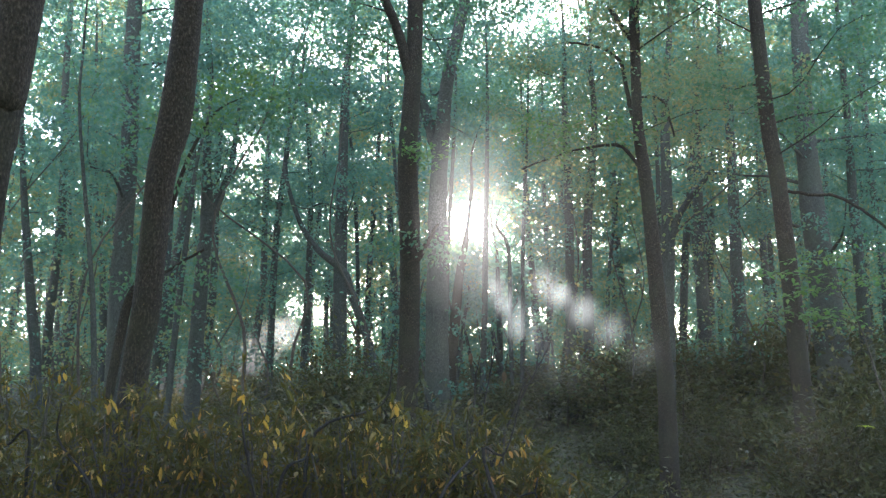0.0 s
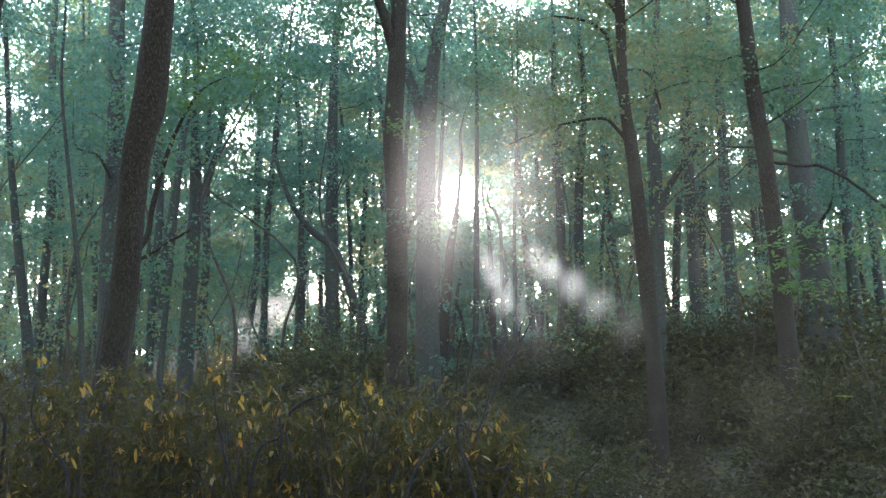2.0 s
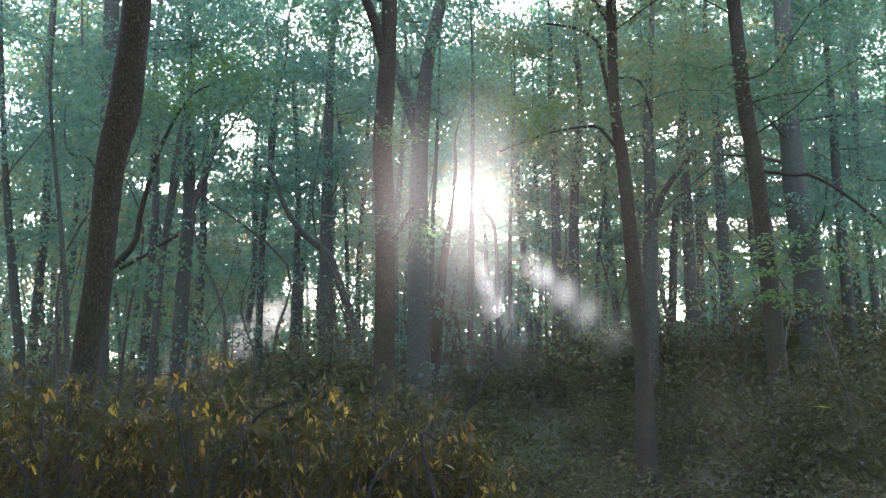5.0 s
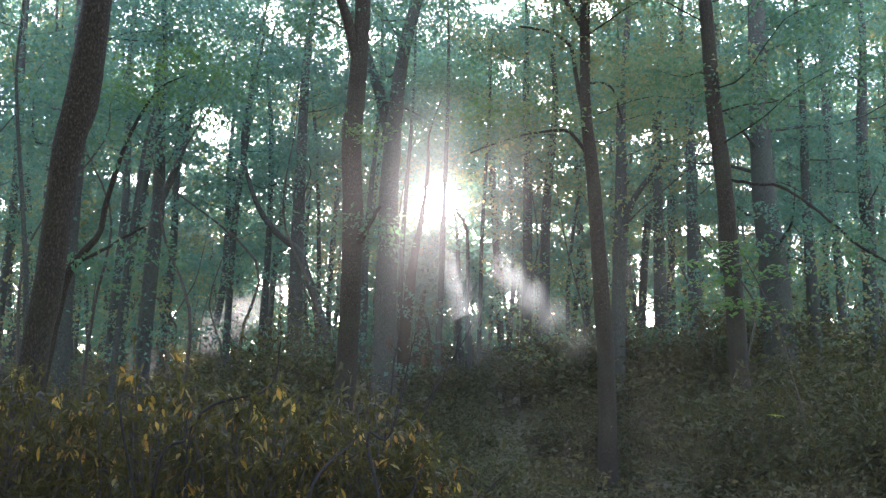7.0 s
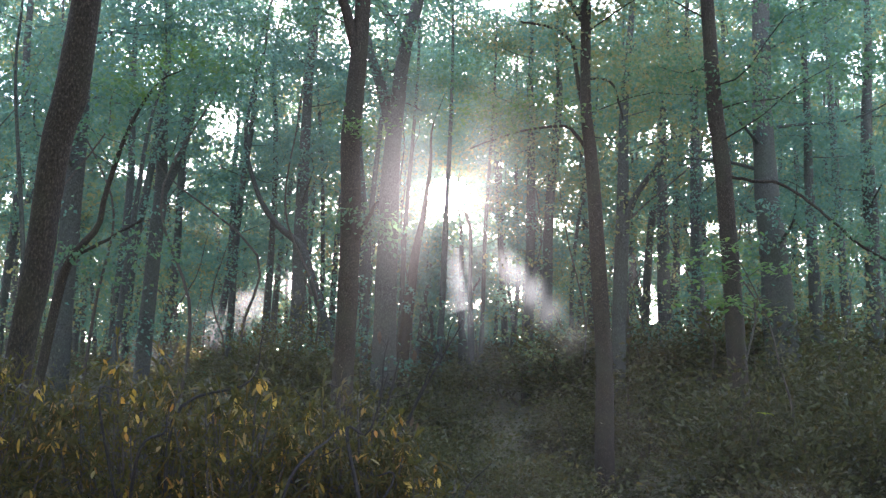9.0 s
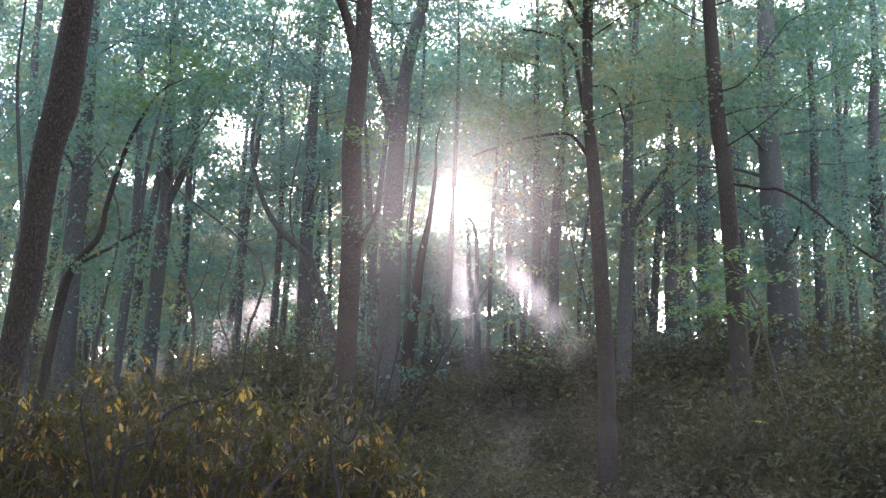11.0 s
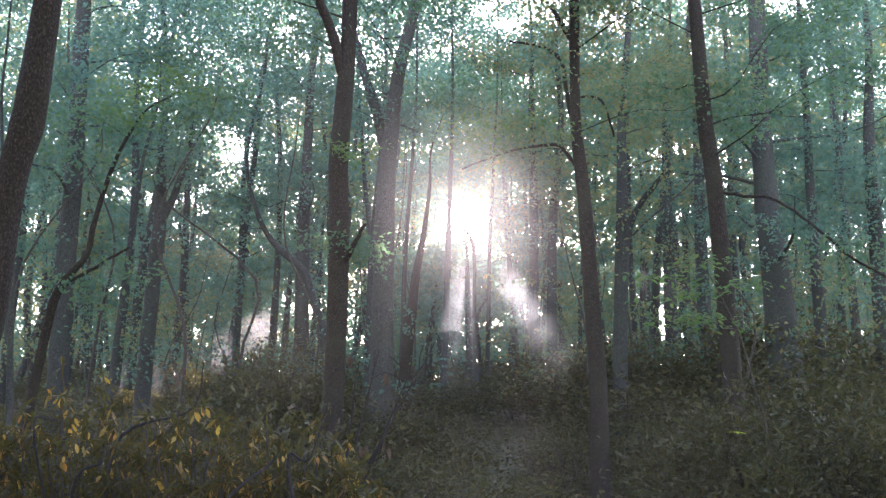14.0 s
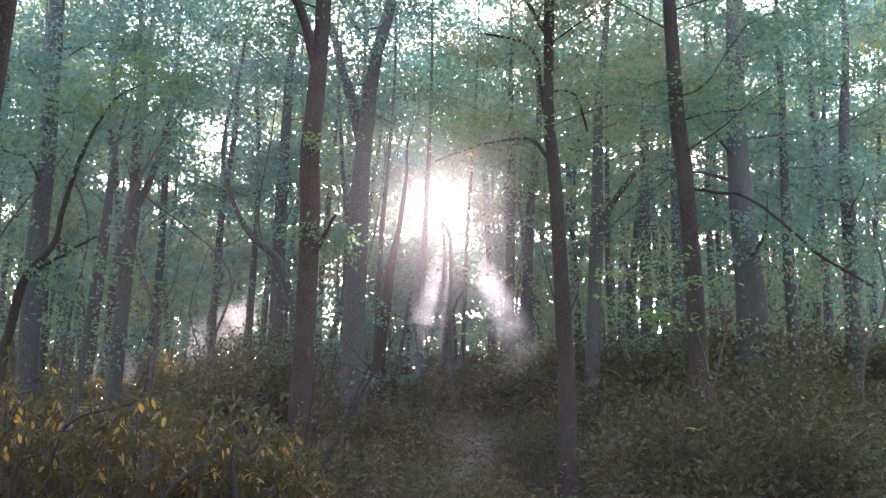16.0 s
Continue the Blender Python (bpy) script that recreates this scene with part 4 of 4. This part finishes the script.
def dead_bush():
    """A leafless twiggy shrub with a few withered leaves, behind the rhododendrons."""
    rng = np.random.default_rng(8)
    base = np.array((0.2, 12.0, float(ground_z(0.2, 12.0))))
    root = thing("dead_shrub", base, "leafless twiggy shrub with a few withered hanging leaves", "shrub")
    tips = []
    for tx, tz, ty in ((1.28, 2.97, 0.1), (0.95, 2.6, -0.15), (0.55, 2.85, 0.2), (0.35, 2.75, -0.1), (0.05, 2.4, 0.1), (-0.4, 2.35, 0.0), (-0.9, 2.25, 0.15)):
        e = np.array((tx - 0.2 if tx > 0 else tx, ty, tz))
        m = spline([(0, 0, -0.05, 0.022), (e[0] * 0.3 + rng.normal(0, 0.05), ty * 0.3, tz * 0.45, 0.016), (e[0] * 0.68, ty * 0.7, tz * 0.78, 0.012), (*e, 0.005)], 18)
        m[:, :3] += np.cumsum(rng.normal(0, 0.006, (18, 3)), 0)
        v, q = tube(m, 6, rng)
        branch = part("branch", mesh_of("branch", v, q, DEAD_WOOD, True), root)
        for k in range(5):
            j = rng.integers(7, 17)
            d = np.array((rng.normal(0.1, 0.22), rng.normal(0, 0.15), rng.uniform(0.05, 0.3)))
            l = spline([(*m[j, :3], 0.007), (*(m[j, :3] + d * 0.5 + rng.normal(0, 0.015, 3)), 0.005), (*(m[j, :3] + d), 0.003)], 7)
            v, q = tube(l, 4, rng)
            part("twig", mesh_of("twig", v, q, DEAD_WOOD), branch)
            tips.append(l[-1, :3])
    for k in range(12):
        v, q = long_leaf(5, 0.13, 0.05, 0.4)
        t = tips[rng.integers(10, 22)]
        leaf = part("withered_leaf", mesh_of("withered_leaf", turned(v, rng.uniform(0, 6.28), -1.3), q, LEAF_DEAD), root)
        leaf.location = t + rng.normal(0, 0.03, 3)


dead_bush()


def mist_bank(y, x0, x1, height, seed, mat=MIST):
    """A low bank of mist that hangs between the trunks, with a ragged upper edge."""
    rng = np.random.default_rng(seed)
    n, k = 60, 10
    xs = np.linspace(x0, x1, n)
    ph = rng.uniform(0, 6.28, 4)
    top = height * (0.75 + 0.16 * np.sin(xs * 0.7 + ph[0]) + 0.12 * np.sin(xs * 1.9 + ph[1]) + rng.normal(0, 0.05, n))
    top *= np.clip(np.minimum(xs - x0, x1 - xs) / 3, 0.1, 1)
    f = np.linspace(0, 1, k)[:, None]
    gy = y + 0.8 * np.sin(xs * 0.4 + ph[2]) + 0.4 * np.sin(xs * 1.1 + ph[3]) + 0 * f
    gz = ground_z(xs, gy) + 0.3 + top * f
    v = np.stack([xs + 0 * f, gy, gz], -1).reshape(-1, 3)
    a = (np.arange(k - 1)[:, None] * n + np.arange(n - 1)[None, :]).ravel()
    me = mesh_of("mist_bank", v, np.stack([a, a + 1, a + n + 1, a + n], -1), mat, True)
    return tagged(new("mist_bank", me), "low bank of pale morning mist between trunks", "mist", "mist banks", "stuff")


mist_bank(29, -17, 19, 10.0, 2, MIST_THIN)
mist_bank(44, -24, 26, 8.0, 1)


def wisp(name, label, puffs, mat):
    """Mist that thins out towards its edge: round puffs (x, y, z, radius, thinness) that face the sun."""
    u = SUN_DIR.cross(Vector((0, 0, 1))).normalized()
    w = u.cross(SUN_DIR)
    u, w = np.array(u), np.array(w)
    n = 20
    a = np.linspace(0, 2 * np.pi, n, endpoint=False)
    v, q, uv = [], [], []
    for i, (x, y, z, r, thin) in enumerate(puffs):
        c = np.array((x, y, z))
        for f in (0.0, 0.5, 1.0):
            v.append(c + r * f * (np.cos(a)[:, None] * u + np.sin(a)[:, None] * w))
            g = thin + (1 - thin) * f
            uv.append(np.stack([g * np.cos(a), g * np.sin(a)], -1))
        for k in (0, 1):
            b = (i * 3 + k) * n
            j = np.arange(n)
            q.append(np.stack([b + j, b + (j + 1) % n, b + n + (j + 1) % n, b + n + j], -1))
    v, q, uv = np.vstack(v), np.vstack(q), np.vstack(uv)
    me = mesh_of(name, v, q, mat, True)
    layer = me.uv_layers.new(name="edge")
    idx = np.empty(len(me.loops), np.int32)
    me.loops.foreach_get("vertex_index", idx)
    layer.data.foreach_set("uv", uv[idx].astype(np.float32).ravel())
    return tagged(new(name, me), label, "mist", "sunlit mist", "stuff")


def along_sun(x, z, y):
    return x + y * math.tan(SUN_AZ), y, 1.66 + z + y * math.tan(SUN_EL)


# discs added along each shaft stand in for its beam, thinned at both ends
for (x, z, r), (y0, y1), mat in zip(SHAFTS, ((15.5, 33), (14, 31), (38, 56)), (MIST_WISP, MIST_FAINT, MIST_WEST)):
    ends = (0.68, 0.42, 0.15, 0.25, 0.55) if r < 0.6 else (0.3, 0.0, 0.2)
    wisp("beam_mist", "thin mist discs added to show a shaft of sunlight", [(*along_sun(x, z, y), r * 1.5, thin) for y, thin in zip(np.geomspace(y0, y1, len(ends)), ends)], mat)
wisp("mist_patch", "pale sunlit morning mist drifting between trunks", [(*along_sun(2.9, -2.9, 33.0), 2.9, 0.0), (*along_sun(1.0, -3.2, 36.0), 2.2, 0.0)], MIST_DRIFT)


def bloom_veil(y, z0, z1):
    """A sheet added in front of the shrubs to imitate sun bloom and lift the blacks, square to the sunlight, thinner
    higher up.
    """
    n, k = 24, 24
    xs, f = np.linspace(-4.2, 6.0, n)[None, :], np.linspace(0, 1, k)[:, None]
    z = z0 + (z1 - z0) * f + 0 * xs
    v = np.stack([xs + 0 * f, y - (z - z0) * math.tan(SUN_EL), z], -1).reshape(-1, 3)
    a = (np.arange(k - 1)[:, None] * n + np.arange(n - 1)[None, :]).ravel()
    me = mesh_of("haze_sheet", v, np.stack([a, a + 1, a + n + 1, a + n], -1), BLOOM_VEIL, True)
    up = 0.6 * np.clip((z - 1.6) / 1.0, 0, 1) ** 2 * (3 - 2 * np.clip((z - 1.6) / 1.0, 0, 1))
    uv = np.stack([0 * up, up], -1).reshape(-1, 2)
    idx = np.empty(len(me.loops), np.int32)
    me.loops.foreach_get("vertex_index", idx)
    me.uv_layers.new(name="edge").data.foreach_set("uv", uv[idx].astype(np.float32).ravel())
    tagged(new("haze_sheet", me), "thin sheet added before the shrubs for sun bloom and paler blacks", "mist", "sunlit mist", "stuff")


bloom_veil(6.0, 0.3, 5.8)
